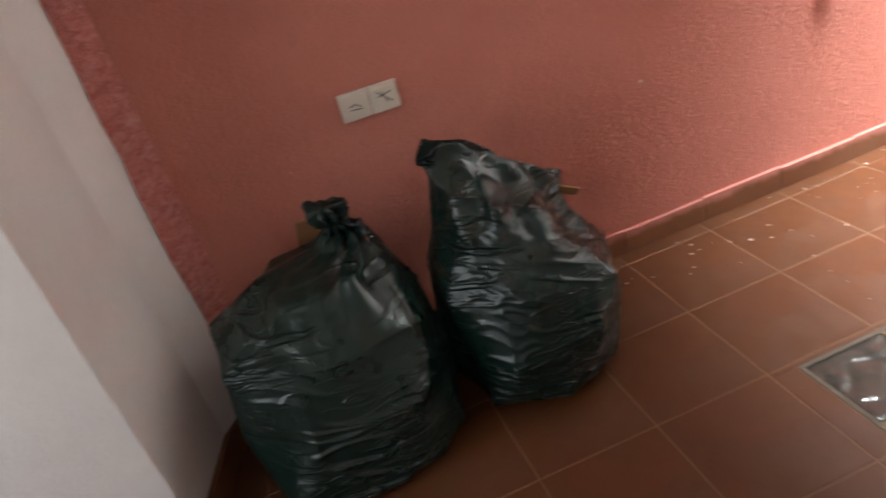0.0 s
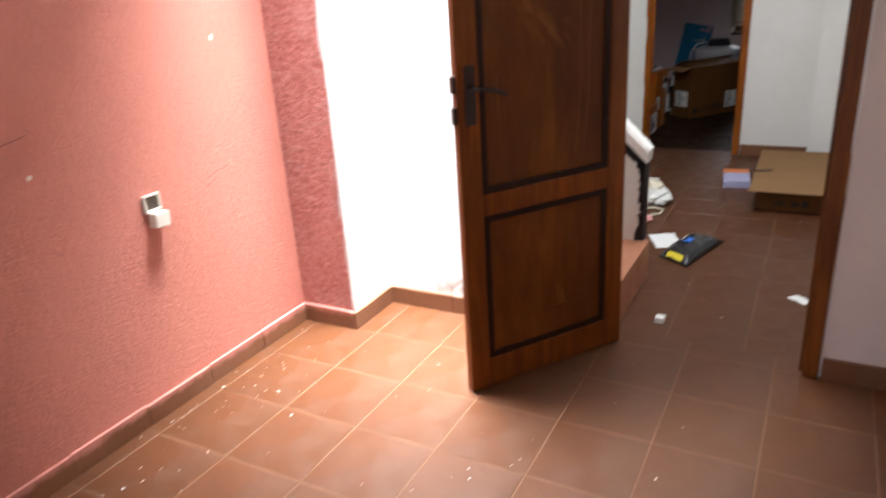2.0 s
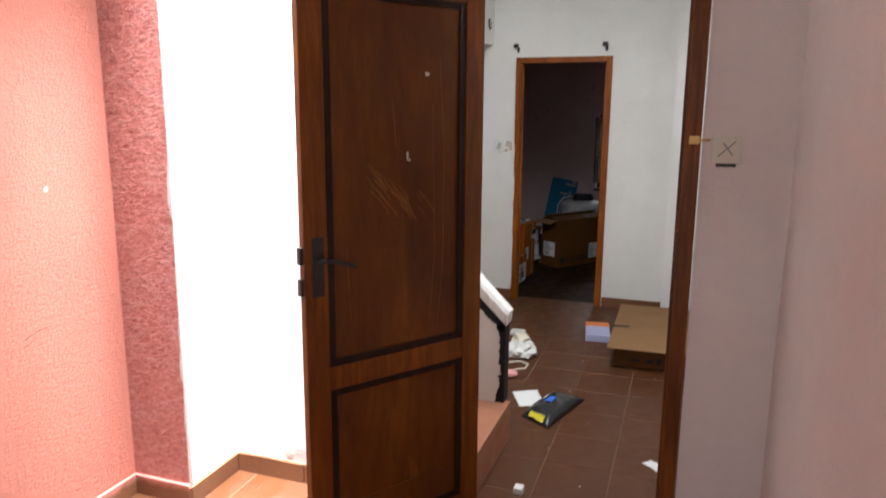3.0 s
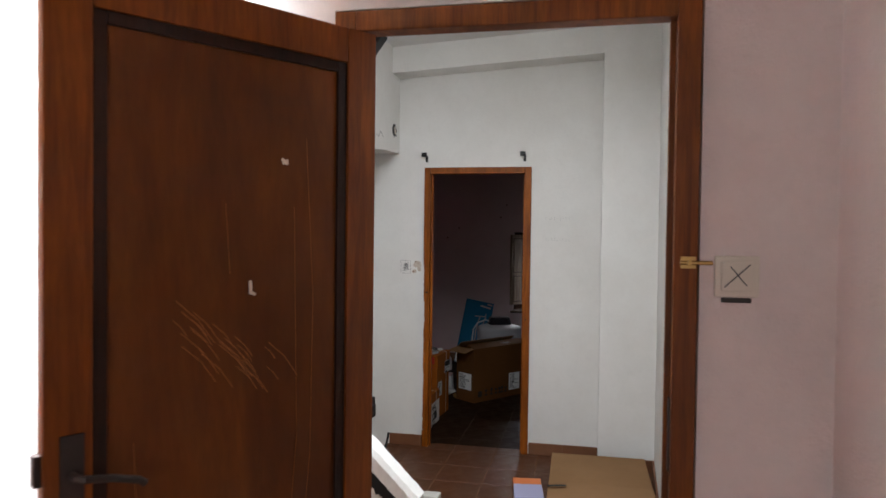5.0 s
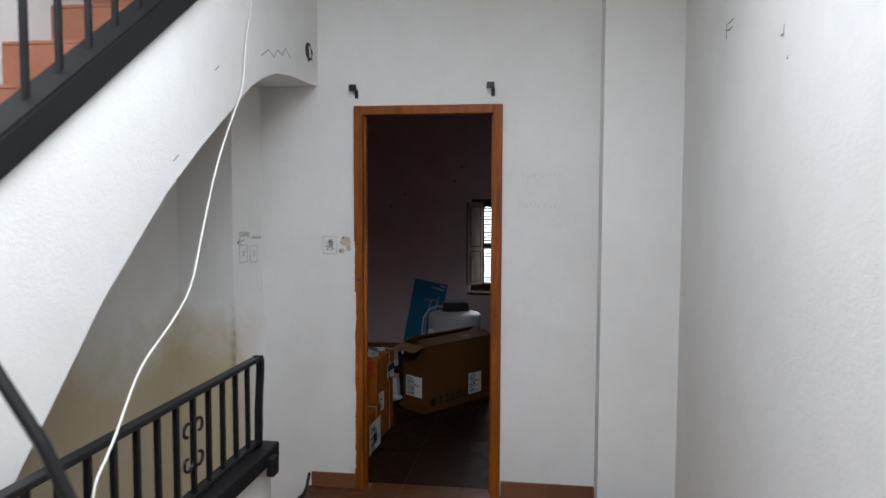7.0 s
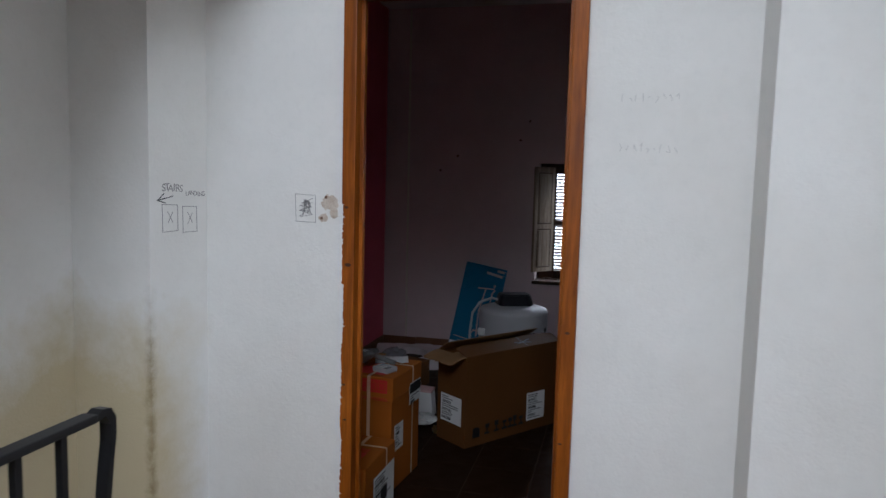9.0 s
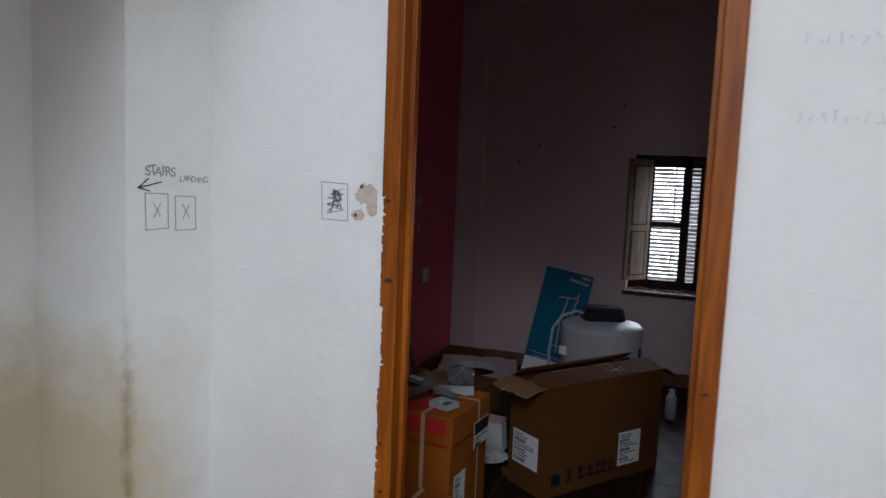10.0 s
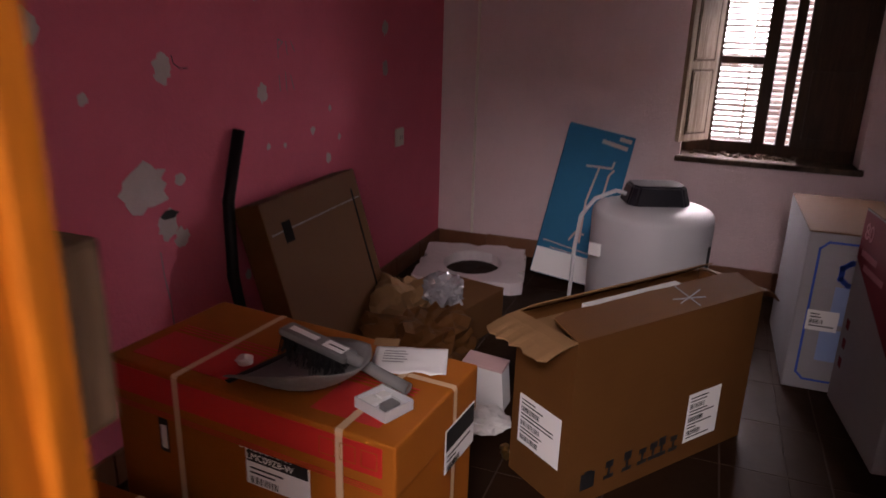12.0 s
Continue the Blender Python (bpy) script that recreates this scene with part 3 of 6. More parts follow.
# ragged black band painted down the end of the newel wall and under its coping
bm = bmesh.new()
rr = random.Random(23)
for side in (0, 1):
    prev = None
    for k in range(61):
        t = k / 60
        wide = 0.034 + 0.022 * noise.noise((2.3 + side, 0.0, t * 6)) + rr.uniform(-0.005, 0.005) - (0.022 if 0.35 < t < 0.5 and not side else 0)
        if side:
            y, z = 0.557 + 0.30 * t, 0.585 + 0.295 * t
            row = [bm.verts.new((3.5785, y, z)), bm.verts.new((3.5785, y + 0.3 * wide, z - wide))]
        else:
            z = 0.192 + 0.392 * t
            row = [bm.verts.new((3.5785, 0.557, z)), bm.verts.new((3.5785, 0.557 + wide, z))]
        if prev:
            bm.faces.new((prev[0], prev[1], row[1], row[0]))
        prev = row
ext = bmesh.ops.extrude_face_region(bm, geom=bm.faces[:])
bmesh.ops.translate(bm, verts=[v for v in ext["geom"] if isinstance(v, bmesh.types.BMVert)], vec=(0.0013, 0, 0))
box(bm, 3.579, 3.659, 0.5555, 0.5568, 0.192, 0.584)
bmesh.ops.recalc_face_normals(bm, faces=bm.faces[:])
part("black_band", bm, BLACKPAINT, st, "chipped black paint band")
bm = bmesh.new()
N = 40
prev = None
for k in range(N + 1):
    t = k / N
    y, z = 0.548 + 0.315 * t, 0.583 + 0.31 * t
    j = 0.006 * noise.noise((0, 1.7, t * 14))
    row = [bm.verts.new(p) for p in ((3.568 + j, y, z), (3.568 + j, y - 0.004, z + 0.05), (3.582, y - 0.012, z + 0.064 + j), (3.655, y - 0.012, z + 0.064 - j), (3.672, y - 0.004, z + 0.05), (3.672, y, z))]
    if prev:
        for m in range(6):
            bm.faces.new((prev[m], prev[(m + 1) % 6], row[(m + 1) % 6], row[m]))
    else:
        bm.faces.new(row[::-1])
    prev = row
bm.faces.new(prev)
bmesh.ops.recalc_face_normals(bm, faces=bm.faces[:])
part("newel_cap", bm, WHITE, st, "worn white plaster coping")

ir = thing("stair_railing", "black wrought iron stair railing with scrolls", "railing")
bm = bmesh.new()
x = 3.68
while x < 6.1:
    base = cap(x) + 0.08
    part("baluster", boxes((x - 0.007, x + 0.007, 1.383, 1.397, base, base + 0.75)), BLACKIRON, ir)
    x += 0.118
bm = bmesh.new()
prism(bm, [(3.60, cap(3.60) + 0.82), (6.2, cap(6.2) + 0.82), (6.2, cap(6.2) + 0.845), (3.60, cap(3.60) + 0.845)], "y", 1.37, 1.41)
part("handrail", bm, BLACKIRON, ir)
bm = bmesh.new()
sweep(bm, [(3.62, 0.80, 0.80), (3.62, 0.84, 0.93), (3.62, 0.89, 1.01), (3.62, 0.957, 1.145), (3.62, 1.055, 1.29), (3.62, 1.2, 1.55), (3.62, 1.39, 1.95)], 0.011)
part("ramped_handrail", bm, BLACKIRON, ir)


def scroll(bm, x, y, z, r, sx, sz, rad=0.005):
    pts = []
    for k in range(22):
        a = k / 21 * 1.55 * math.pi
        q = r * (1 - 0.55 * k / 21)
        pts.append((x + sx * (r - q * math.cos(a)), y, z + sz * q * math.sin(a)))
    sweep(bm, pts, rad, 6)


def scroll_set(parent, x, y, z):
    for sx in (-1, 1):
        for sz in (-1, 1):
            bm = bmesh.new()
            scroll(bm, x + sx * 0.006, y, z + sz * 0.05, 0.032, sx, sz)
            part("scroll", bm, BLACKIRON, parent)


for x in (3.80, 4.51, 5.1):
    scroll_set(ir, x - 0.002, 1.39, cap(x) + 0.36)
for y, z0 in ((0.9, 0.86), (1.08, 1.02)):
    bm = bmesh.new()
    rod(bm, (3.62, y, z0), (3.62, y, z0 + 0.2), 0.007, 6)
    part("baluster", bm, BLACKIRON, ir)

gd = tagged(thing("stair_guard_wall", "low white wall with black painted coping", "low wall"), kind="structure")
boxpart("wall_body", WHITE, gd, 3.70, 5.275, 1.262, 1.328, 0.0, 0.50)
boxpart("coping", BLACKPAINT, gd, 3.70, 5.305, 1.235, 1.355, 0.50, 0.565, 0.01, "black painted coping")
boxpart("coping_block", BLACKPAINT, gd, 5.16, 5.22, 1.205, 1.2345, 0.47, 0.54, 0.006, "black painted block")
gr = thing("guard_railing", "black wrought iron guard railing on the low wall", "railing")
boxpart("handrail", BLACKIRON, gr, 3.72, 5.21, 1.275, 1.312, 0.905, 0.922, 0.004)
boxpart("bottom_rail", BLACKIRON, gr, 3.72, 5.235, 1.28, 1.308, 0.580, 0.592, 0.003)
x = 3.78
while x < 5.2:
    part("baluster", boxes((x - 0.0075, x + 0.0075, 1.286, 1.301, 0.592, 0.905)), BLACKIRON, gr)
    x += 0.104
bm = bmesh.new()
bar = [(5.205, 0.915), (5.228, 0.926), (5.252, 0.922), (5.266, 0.900), (5.266, 0.862), (5.256, 0.80), (5.246, 0.72), (5.240, 0.565)]
prism(bm, bar + [(x - 0.016, z - 0.012) for x, z in reversed(bar[2:])] + [(5.205, 0.903)], "y", 1.280, 1.308)
part("end_post", bm, BLACKIRON, gr, "curled flat iron end post")
for x in (4.716, 4.092):
    scroll_set(gr, x, 1.293, 0.75)
for k in range(7):
    boxpart("stair_down_step", STEP, None, 5.5 - 0.25 * k if k else 5.5, 6.214 if k == 0 else 5.75 - 0.25 * k, 1.43 if k == 0 else 1.35, PARTY - 0.001, -0.19 * (k + 1) - 0.1, -0.19 * (k + 1), 0.004)
for o in [o for o in bpy.data.objects if o.name.startswith("stair_down_step")]:
    tagged(o, "terracotta step going down the stairwell", "step", "steps down", "structure")

# white flex hanging from the stair soffit
bm = bmesh.new()
wire = [(5.40, 1.352, 2.47), (5.35, 1.35, 2.28), (5.285, 1.347, 2.15), (5.26, 1.345, 1.965), (5.10, 1.325, 1.82), (4.95, 1.31, 1.66), (4.77, 1.28, 1.42), (4.66, 1.26, 1.25), (4.50, 1.25, 1.16), (4.33, 1.235, 1.09), (4.22, 1.22, 0.98), (4.15, 1.21, 0.92), (4.08, 1.20, 0.88), (4.05, 1.19, 0.74), (4.10, 1.19, 0.60)]
fine = []
for (a, b2) in zip(wire, wire[1:]):
    fine += [tuple(Vector(a).lerp(Vector(b2), t / 4)) for t in range(4)]
for _ in range(3):
    fine = [fine[0]] + [tuple((Vector(fine[k - 1]) + 2 * Vector(fine[k]) + Vector(fine[k + 1])) / 4) for k in range(1, len(fine) - 1)] + [fine[-1]]
sweep(bm, fine, 0.0035)
tagged(part("cable", bm, WHITEPLASTIC, None, "", True), "loose white electric cable hanging from the stair", "cable")

# ---- second door frame ----
f2 = door_frame("door_frame_2", "orange-brown varnished pine door frame with knots", 6.190, 6.262, D2A, D2B, D2H, 0.045, FRAMEWOOD)
KNOT = material("dark_knot", (0.05, 0.015, 0.005), 0.5)
for y, z, r in ((D2B + 0.02, 1.122, 0.009), (D2B + 0.028, 1.31, 0.006), (D2B + 0.03, 0.72, 0.005), (D2B + 0.025, 0.60, 0.005), (D2A - 0.02, 0.95, 0.006), (D2A - 0.012, 0.6, 0.005)):
    bm = bmesh.new()
    bmesh.ops.create_cone(bm, cap_ends=True, segments=10, radius1=r, radius2=r * 0.8, depth=0.003, matrix=Matrix.Translation((6.190, y, z)) @ Matrix.Rotation(radians(90), 4, "Y") @ Matrix.Diagonal((0.7, 1.3, 1, 1)))
    part("knot", bm, KNOT, f2)
for y, z in ((-0.192, 0.9), (-0.2, 1.66), (-0.195, 0.45)):
    bm = bmesh.new()
    bmesh.ops.create_cone(bm, cap_ends=True, segments=10, radius1=0.006, radius2=0.005, depth=0.003, matrix=Matrix.Translation((2.888, y - 0.01, z)) @ Matrix.Rotation(radians(90), 4, "Y"))
    part("knot", bm, KNOT, f1)
for x, z, r in ((2.915, 1.43, 0.007), (2.925, 1.15, 0.006), (2.91, 1.75, 0.005)):
    bm = bmesh.new()
    bmesh.ops.create_cone(bm, cap_ends=True, segments=12, radius1=r, radius2=r * 0.8, depth=0.003, matrix=Matrix.Translation((x, D1B, z)) @ Matrix.Rotation(radians(90), 4, "X"))
    part("knot", bm, KNOT, f1)
bm = bmesh.new()
box(bm, 6.281, 6.345, 1.175, 1.225, 0.93, 1.075, 0.006)
ROUGHWOOD = wood("rough_timber", (0.10, 0.06, 0.035), (0.26, 0.17, 0.11), 0.8)
part("timber_block", bm, ROUGHWOOD, f2, "rough timber block behind the jamb")
# torn plaster lip lapping over the frame
bm = bmesh.new()
rr = random.Random(5)
prev = None
for k in range(260):
    zz = 0.12 + 1.2 * k / 259
    wgt = 0.004 + 0.010 * max(0, noise.noise((0, 3.1, zz * 5))) + rr.uniform(0, 0.003) + 0.008 * rr.random() ** 9 + (0.012 if 0.86 < zz < 1.06 else 0) * (0.3 + zz - 0.8)
    row = [bm.verts.new((6.1885, D2B + 0.055, zz)), bm.verts.new((6.1875, D2B + 0.047 - wgt, zz))]
    if prev:
        bm.faces.new((prev[0], prev[1], row[1], row[0]))
    prev = row
ext = bmesh.ops.extrude_face_region(bm, geom=bm.faces[:])
bmesh.ops.translate(bm, verts=[v for v in ext["geom"] if isinstance(v, bmesh.types.BMVert)], vec=(0.027, 0, 0))
bmesh.ops.recalc_face_normals(bm, faces=bm.faces[:])
tagged(part("plaster_lip", bm, WHITE), "torn white plaster edge lapping over the frame", "plaster", kind="structure")

# ---- things in the first room ----
BAGPLASTIC = material("dark_green_plastic", (0.004, 0.017, 0.013), 0.34, spec=0.5)
n = Nodes(BAGPLASTIC)
v = n.mapping((2.2, 2.2, 11.0))
v.node.inputs["Rotation"].default_value = (0.25, 0.42, 0)
v2 = n.mapping((4.0, 3.0, 18.0))
v2.node.inputs["Rotation"].default_value = (-0.2, 0.5, 0)
crease = n.ramp(n.noise(2.4, 1, 0.4, v, 0.6), (0.44, 0.0), (0.5, 1.0), (0.56, 0.0))
tight = n.ramp(n.noise(3.0, 1, 0.4, v2, 0.5), (0.46, 0.0), (0.5, 1.0), (0.54, 0.0))
patchy = n.ramp(n.noise(4.5, 2, 0.5), (0.46, 0.0), (0.62, 1.0))
n.bump(n.mix(0.5, n.math("MULTIPLY", crease, patchy), n.math("MULTIPLY", tight, n.ramp(n.noise(3.2, 2), (0.45, 0.0), (0.6, 1.0)))), 1.0, 0.012)
n.rough(n.ramp(n.noise(7, 3, 0.6), (0.35, 0.24), (0.65, 0.38)))


def ring_skin(bm, rows, close):
    N = len(rows[0])
    for a, b in zip(rows, rows[1:]):
        for i in range(N):
            bm.faces.new((a[i], a[(i + 1) % N], b[(i + 1) % N], b[i]))
    bm.faces.new(rows[0][::-1])
    if close:
        bm.faces.new(rows[-1])


def bag(label, m, w, d, h, profile, seed, folded):
    """A full bin bag: slack facets with fine creases; its mouth is tied in a knot or folded flat. profile: rings of height share, width share, shift and tilt."""
    ob = thing("rubbish_bag", label, "rubbish bag", m, "bin bags by the wall")
    rs = random.Random(int(seed * 10))
    G, N, K = 7, 240, 150
    ctrl = []
    for j, (t, r, dx, dy, tilt) in enumerate(profile):
        ring = []
        for i in range(G):
            th = math.tau * (i + 0.37 * j) / G
            ca, sa = math.cos(th), math.sin(th)
            q = r * (ca ** 4 + sa ** 4) ** -0.16 * (1 + rs.uniform(-0.07, 0.07))
            x = q * ca * w / 2
            ring.append(Vector((x + dx, q * sa * d / 2 + dy, max(0.0, h * t - tilt * x + (rs.uniform(-0.02, 0.02) if 0.1 < t < 0.9 else 0.0)))))
        ctrl.append(ring)

    def ease(q):
        return 0.5 * q + 0.5 * q * q * (3 - 2 * q)

    def on_ring(j, a):
        u = (a / math.tau * G - 0.37 * j) % G
        i = int(u)
        return ctrl[j][i % G].lerp(ctrl[j][(i + 1) % G], ease(u - i))

    def point(a, t):
        j = 0
        while j < len(profile) - 2 and t > profile[j + 1][0]:
            j += 1
        fv = (t - profile[j][0]) / (profile[j + 1][0] - profile[j][0])
        p = on_ring(j, a).lerp(on_ring(j + 1, a), ease(min(1.0, max(0.0, fv))))
        ca, sa = math.cos(a), math.sin(a)
        out = Vector((ca, sa, 0.25))
        slant = Vector((ca * 1.5, sa * 1.5, t * 13 + 1.1 * a + seed))
        if a > math.pi * 1.9:
            slant.z -= 1.1 * math.tau * (a - math.pi * 1.9) / (math.pi * 0.1)
        mask = max(0.0, 0.15 + 1.4 * noise.noise(Vector((ca * 1.3, sa * 1.3, t * 2.2 + seed * 2))))
        ridge = max(0.0, 1 - abs(noise.noise(slant)) * 6) * mask
        fine = max(0.0, 1 - abs(noise.noise(slant * 2.1)) * 5) * max(0.0, 0.1 + noise.noise(Vector((ca * 1.8, sa * 1.8, t * 3 + seed))))
        near = max(0.0, (t - 0.7) / 0.3)
        pull = 0.011 * near * math.sin(a * 9 + 4 * noise.noise(Vector((ca, sa, t * 2 + seed))))
        slack = 0.012 * noise.noise(Vector((ca * 2.1, sa * 2.1, t * 4 + seed)))
        return p + out * ((0.013 * ridge + 0.010 * fine + slack) * min(1, 8 * t) + pull)

    rows = [[point(math.tau * i / N, j / K) for i in range(N)] for j in range(K + 1)]
    bm = bmesh.new()
    ring_skin(bm, [[bm.verts.new(p) for p in row] for row in rows], True)
    part("bag_body", bm, BAGPLASTIC, ob, "", True)
    last = rows[-1]
    c = sum(last, Vector()) / N
    bm = bmesh.new()
    if folded:
        top = []
        M = 36
        for j in range(M + 1):
            u = j / M
            row = []
            for i, p in enumerate(last):
                a = math.tau * i / N
                e = p - c
                ca, sa = math.cos(a), math.sin(a)
                k = noise.noise(Vector((ca * 2, sa * 2, u * 2.5 + seed)))
                flat = max(0.03, 1 - 0.97 * u ** 0.75)
                x = c.x + e.x * (1 + 0.10 * math.sin(3.1 * u)) + 0.03 * k * u
                y = c.y + e.y * flat - 0.02 * u * u + 0.03 * k * u
                rise = 0.10 * u * (0.75 - 0.3 * ca) * (1 + 0.4 * k)
                row.append(bm.verts.new((x, y, p.z - 0.004 * (1 - u) + rise + 0.010 * math.sin(a * 8 + 5 * k) * u)))
            top.append(row)
        ring_skin(bm, top, True)
        part("folded_mouth", bm, BAGPLASTIC, ob, "slack folded-over bag mouth", True)
    else:
        top = []
        for u, s, z in ((0, 1.0, -0.004), (0.2, 0.62, 0.012), (0.35, 0.5, 0.022), (0.5, 0.75, 0.030), (0.75, 1.05, 0.050), (0.9, 1.1, 0.066), (1.0, 0.85, 0.074)):
            row = []
            for i, p in enumerate(last):
                a = math.tau * i / N
                e = p - c
                k = noise.noise(Vector((math.cos(a) * 1.6, math.sin(a) * 1.6, u * 2 + seed)))
                row.append(bm.verts.new(Vector((c.x + e.x * s * (1 + 0.5 * k * u) - 0.03 * u, c.y + e.y * s * (1 - 0.4 * u) + 0.008 * k, c.z + (p.z - c.z) * (1 - u) + z * (1 + 0.5 * k)))))
            top.append(row)
        ring_skin(bm, top, True)
        part("tied_neck", bm, BAGPLASTIC, ob, "knotted bag neck", True)
    return ob


bag("full dark green plastic rubbish bag tied at the neck", pose(0.085, 1.53, 0, 0, 0, 4), 0.54, 0.50, 0.555,
    [(0, 0.80, 0, 0, 0), (0.07, 0.98, 0, 0, 0), (0.42, 1.04, 0, 0.02, 0), (0.72, 0.97, 0.0, 0.04, 0.14), (0.88, 0.58, 0.05, 0.08, 0.10), (0.96, 0.24, 0.12, 0.10, 0), (1.0, 0.16, 0.13, 0.11, 0)], 3.0, False)
bag("full dark green rubbish bag with its top folded over", pose(0.59, 1.555, 0, 0, 0, -6), 0.46, 0.44, 0.52,
    [(0, 0.74, 0, 0, 0), (0.07, 0.95, 0, 0, 0), (0.38, 1.10, 0.02, 0, 0), (0.64, 1.0, 0.02, 0.02, 0.10), (0.84, 0.82, 0.02, 0.05, 0.32), (1.0, 0.68, 0.02, 0.08, 0.48)], 9.0, True)
bm = bmesh.new()
box(bm, -0.035, 0.035, -0.003, 0.003, -0.012, 0.012, 0.001, pose(0.775, 1.585, 0.462, 20, 25, -10))
tagged(part("card_scrap", bm, CARDIN), "brown cardboard scrap sticking out of the bag", "cardboard")
bm = bmesh.new()
box(bm, -0.03, 0.03, -0.003, 0.003, -0.045, 0.045, 0.001, pose(0.125, 1.80, 0.505, 15, 10, 8))
tagged(part("card_scrap", bm, CARDIN), "brown cardboard scrap behind the bag", "cardboard")

SOCKET = material("aged_socket", (0.66, 0.61, 0.52), 0.45)
INK = material("pen_ink", (0.03, 0.03, 0.045), 0.7)
PENCIL = material("pencil", (0.27, 0.26, 0.26), 0.8)


def plate(name, label, m, w, h, marks=(), cat="switch", t=0.012):
    ob = thing(name, label, cat, m)
    bm = bmesh.new()
    box(bm, -w / 2, w / 2, -h / 2, h / 2, 0, t, 0.004)
    part("plate", bm, SOCKET, ob)
    bm = bmesh.new()
    box(bm, -w * 0.36, w * 0.36, -h * 0.36, h * 0.36, t - 0.001, t + 0.004, 0.003)
    part("rocker", bm, SOCKET, ob)
    if marks:
        strokes("pen_mark", marks, INK, ob, Matrix.Translation((0, 0, t + 0.004)), 0.0026, 0.0006, "black pen mark")
    return ob


wall_s = lambda x, z: facing((x, R1_Y - 0.001, z), (1, 0, 0), (0, 0, 1))
plate("wall_switch", "aged white switch plate with pen scribble", wall_s(0.361, 0.769) @ pose(0, 0, 0, 0, 0, -1), 0.080, 0.076, [[(-0.015, 0.0), (0.0, 0.006), (0.014, -0.004)], [(-0.012, -0.008), (0.016, -0.01)]])
plate("wall_switch", "aged white switch plate with a black pen cross", wall_s(0.443, 0.767) @ pose(0, 0, 0, 0, 0, -1), 0.080, 0.076, [[(-0.018, 0.018), (0.018, -0.014)], [(-0.016, 0.004), (0.02, 0.012)], [(-0.004, 0.016), (0.006, -0.014)]])
so = thing("broken_socket", "white wall socket pulled out of its box", "socket", wall_s(1.888, 0.765) @ Matrix.Diagonal((0.85, 0.85, 1, 1)))
part("wall_box", boxes((-0.04, -0.033, -0.01, 0.06, 0, 0.012), (0.033, 0.04, -0.01, 0.06, 0, 0.012), (-0.033, 0.033, 0.053, 0.06, 0, 0.012), (-0.033, 0.033, -0.01, -0.003, 0, 0.012)), SOCKET, so, "white socket box rim")
part("socket_hole", boxes((-0.033, 0.033, -0.003, 0.053, 0, 0.004)), material("dark_hole", (0.10, 0.08, 0.06), 0.9), so, "dark open socket box")
bm = bmesh.new()
box(bm, -0.036, 0.036, -0.075, -0.012, 0.008, 0.046, 0.006, pose(0.006, 0, 0, 0, 0, -5))
part("socket_body", bm, SOCKET, so, "hanging white socket body")
sx = plate("light_switch", "aged white light switch with a pen cross", facing((R1_X - 0.001, -0.322, 1.462), (0, -1, 0), (0, 0, 1)), 0.09, 0.088, [[(-0.025, -0.022), (0.024, 0.025)], [(-0.013, 0.02), (0.018, -0.018)]])
bm = bmesh.new()
box(bm, -0.03, 0.03, -0.056, -0.046, 0, 0.01, 0.002)
part("lower_edge", bm, DULL, sx, "dark gap under the plate")

def blot(bm, m, r, seed, n=18, t=0.0012, sx=1.0):
    """A flat ragged patch."""
    rs = random.Random(seed)
    top = [m @ Vector((sx * r * (0.62 + 0.45 * rs.random()) * math.cos(k / n * math.tau), r * (0.62 + 0.45 * rs.random()) * math.sin(k / n * math.tau), t)) for k in range(n)]
    vs = [bm.verts.new(p) for p in top]
    f = bm.faces.new(vs)
    ex = bmesh.ops.extrude_face_region(bm, geom=[f])
    bmesh.ops.translate(bm, verts=[q for q in ex["geom"] if isinstance(q, bmesh.types.BMVert)], vec=(m.to_3x3() @ Vector((0, 0, -t))))
    bmesh.ops.recalc_face_normals(bm, faces=bm.faces[:])


RAW = plaster("grey_raw_plaster", (0.50, 0.48, 0.44), (0.68, 0.66, 0.62), 0.9, 1.0, 20)
# scuffs and fine cracks in the salmon wall
CRACK = material("crack_shadow", (0.16, 0.05, 0.045), 0.9)
ob = thing("wall_scuffs", "fine cracks and scuffs in the salmon plaster", "cracks")
for line in ([(0.98, 1.02), (1.1, 1.03), (1.25, 1.06), (1.38, 1.075), (1.52, 1.10)], [(2.16, 0.80), (2.21, 0.815), (2.27, 0.82)], [(2.15, 0.77), (2.2, 0.79)], [(1.52, 0.74), (1.53, 0.72), (1.545, 0.735)]):
    strokes("crack_line", [line], CRACK, ob, facing((0, R1_Y - 0.0006, 0), (1, 0, 0), (0, 0, 1)), 0.0018, 0.0005)
for x, z, r in ((1.50, 0.98, 0.010), (2.30, 1.3, 0.012), (1.2, 0.55, 0.006)):
    bm = bmesh.new()
    blot(bm, facing((x, R1_Y - 0.0004, z), (1, 0, 0), (0, 0, 1)), r, int(x * 90), 9, 0.0008)
    part("bare_spot", bm, SOCKET, ob, "small bare plaster spot")
ob = thing("plaster_damage", "crumbling grey plaster low on the white wall", "plaster damage")
for k, (y, z, r) in enumerate(((1.33, 0.125, 0.026), (1.27, 0.15, 0.034), (1.20, 0.12, 0.03), (1.22, 0.18, 0.02), (1.12, 0.15, 0.03), (1.05, 0.13, 0.022))):
    bm = bmesh.new()
    blot(bm, facing((R1_X - 0.0004, y, z), (0, -1, 0), (0, 0, 1)), r, 60 + k, 22, 0.002)
    part("raw_patch", bm, RAW, ob)

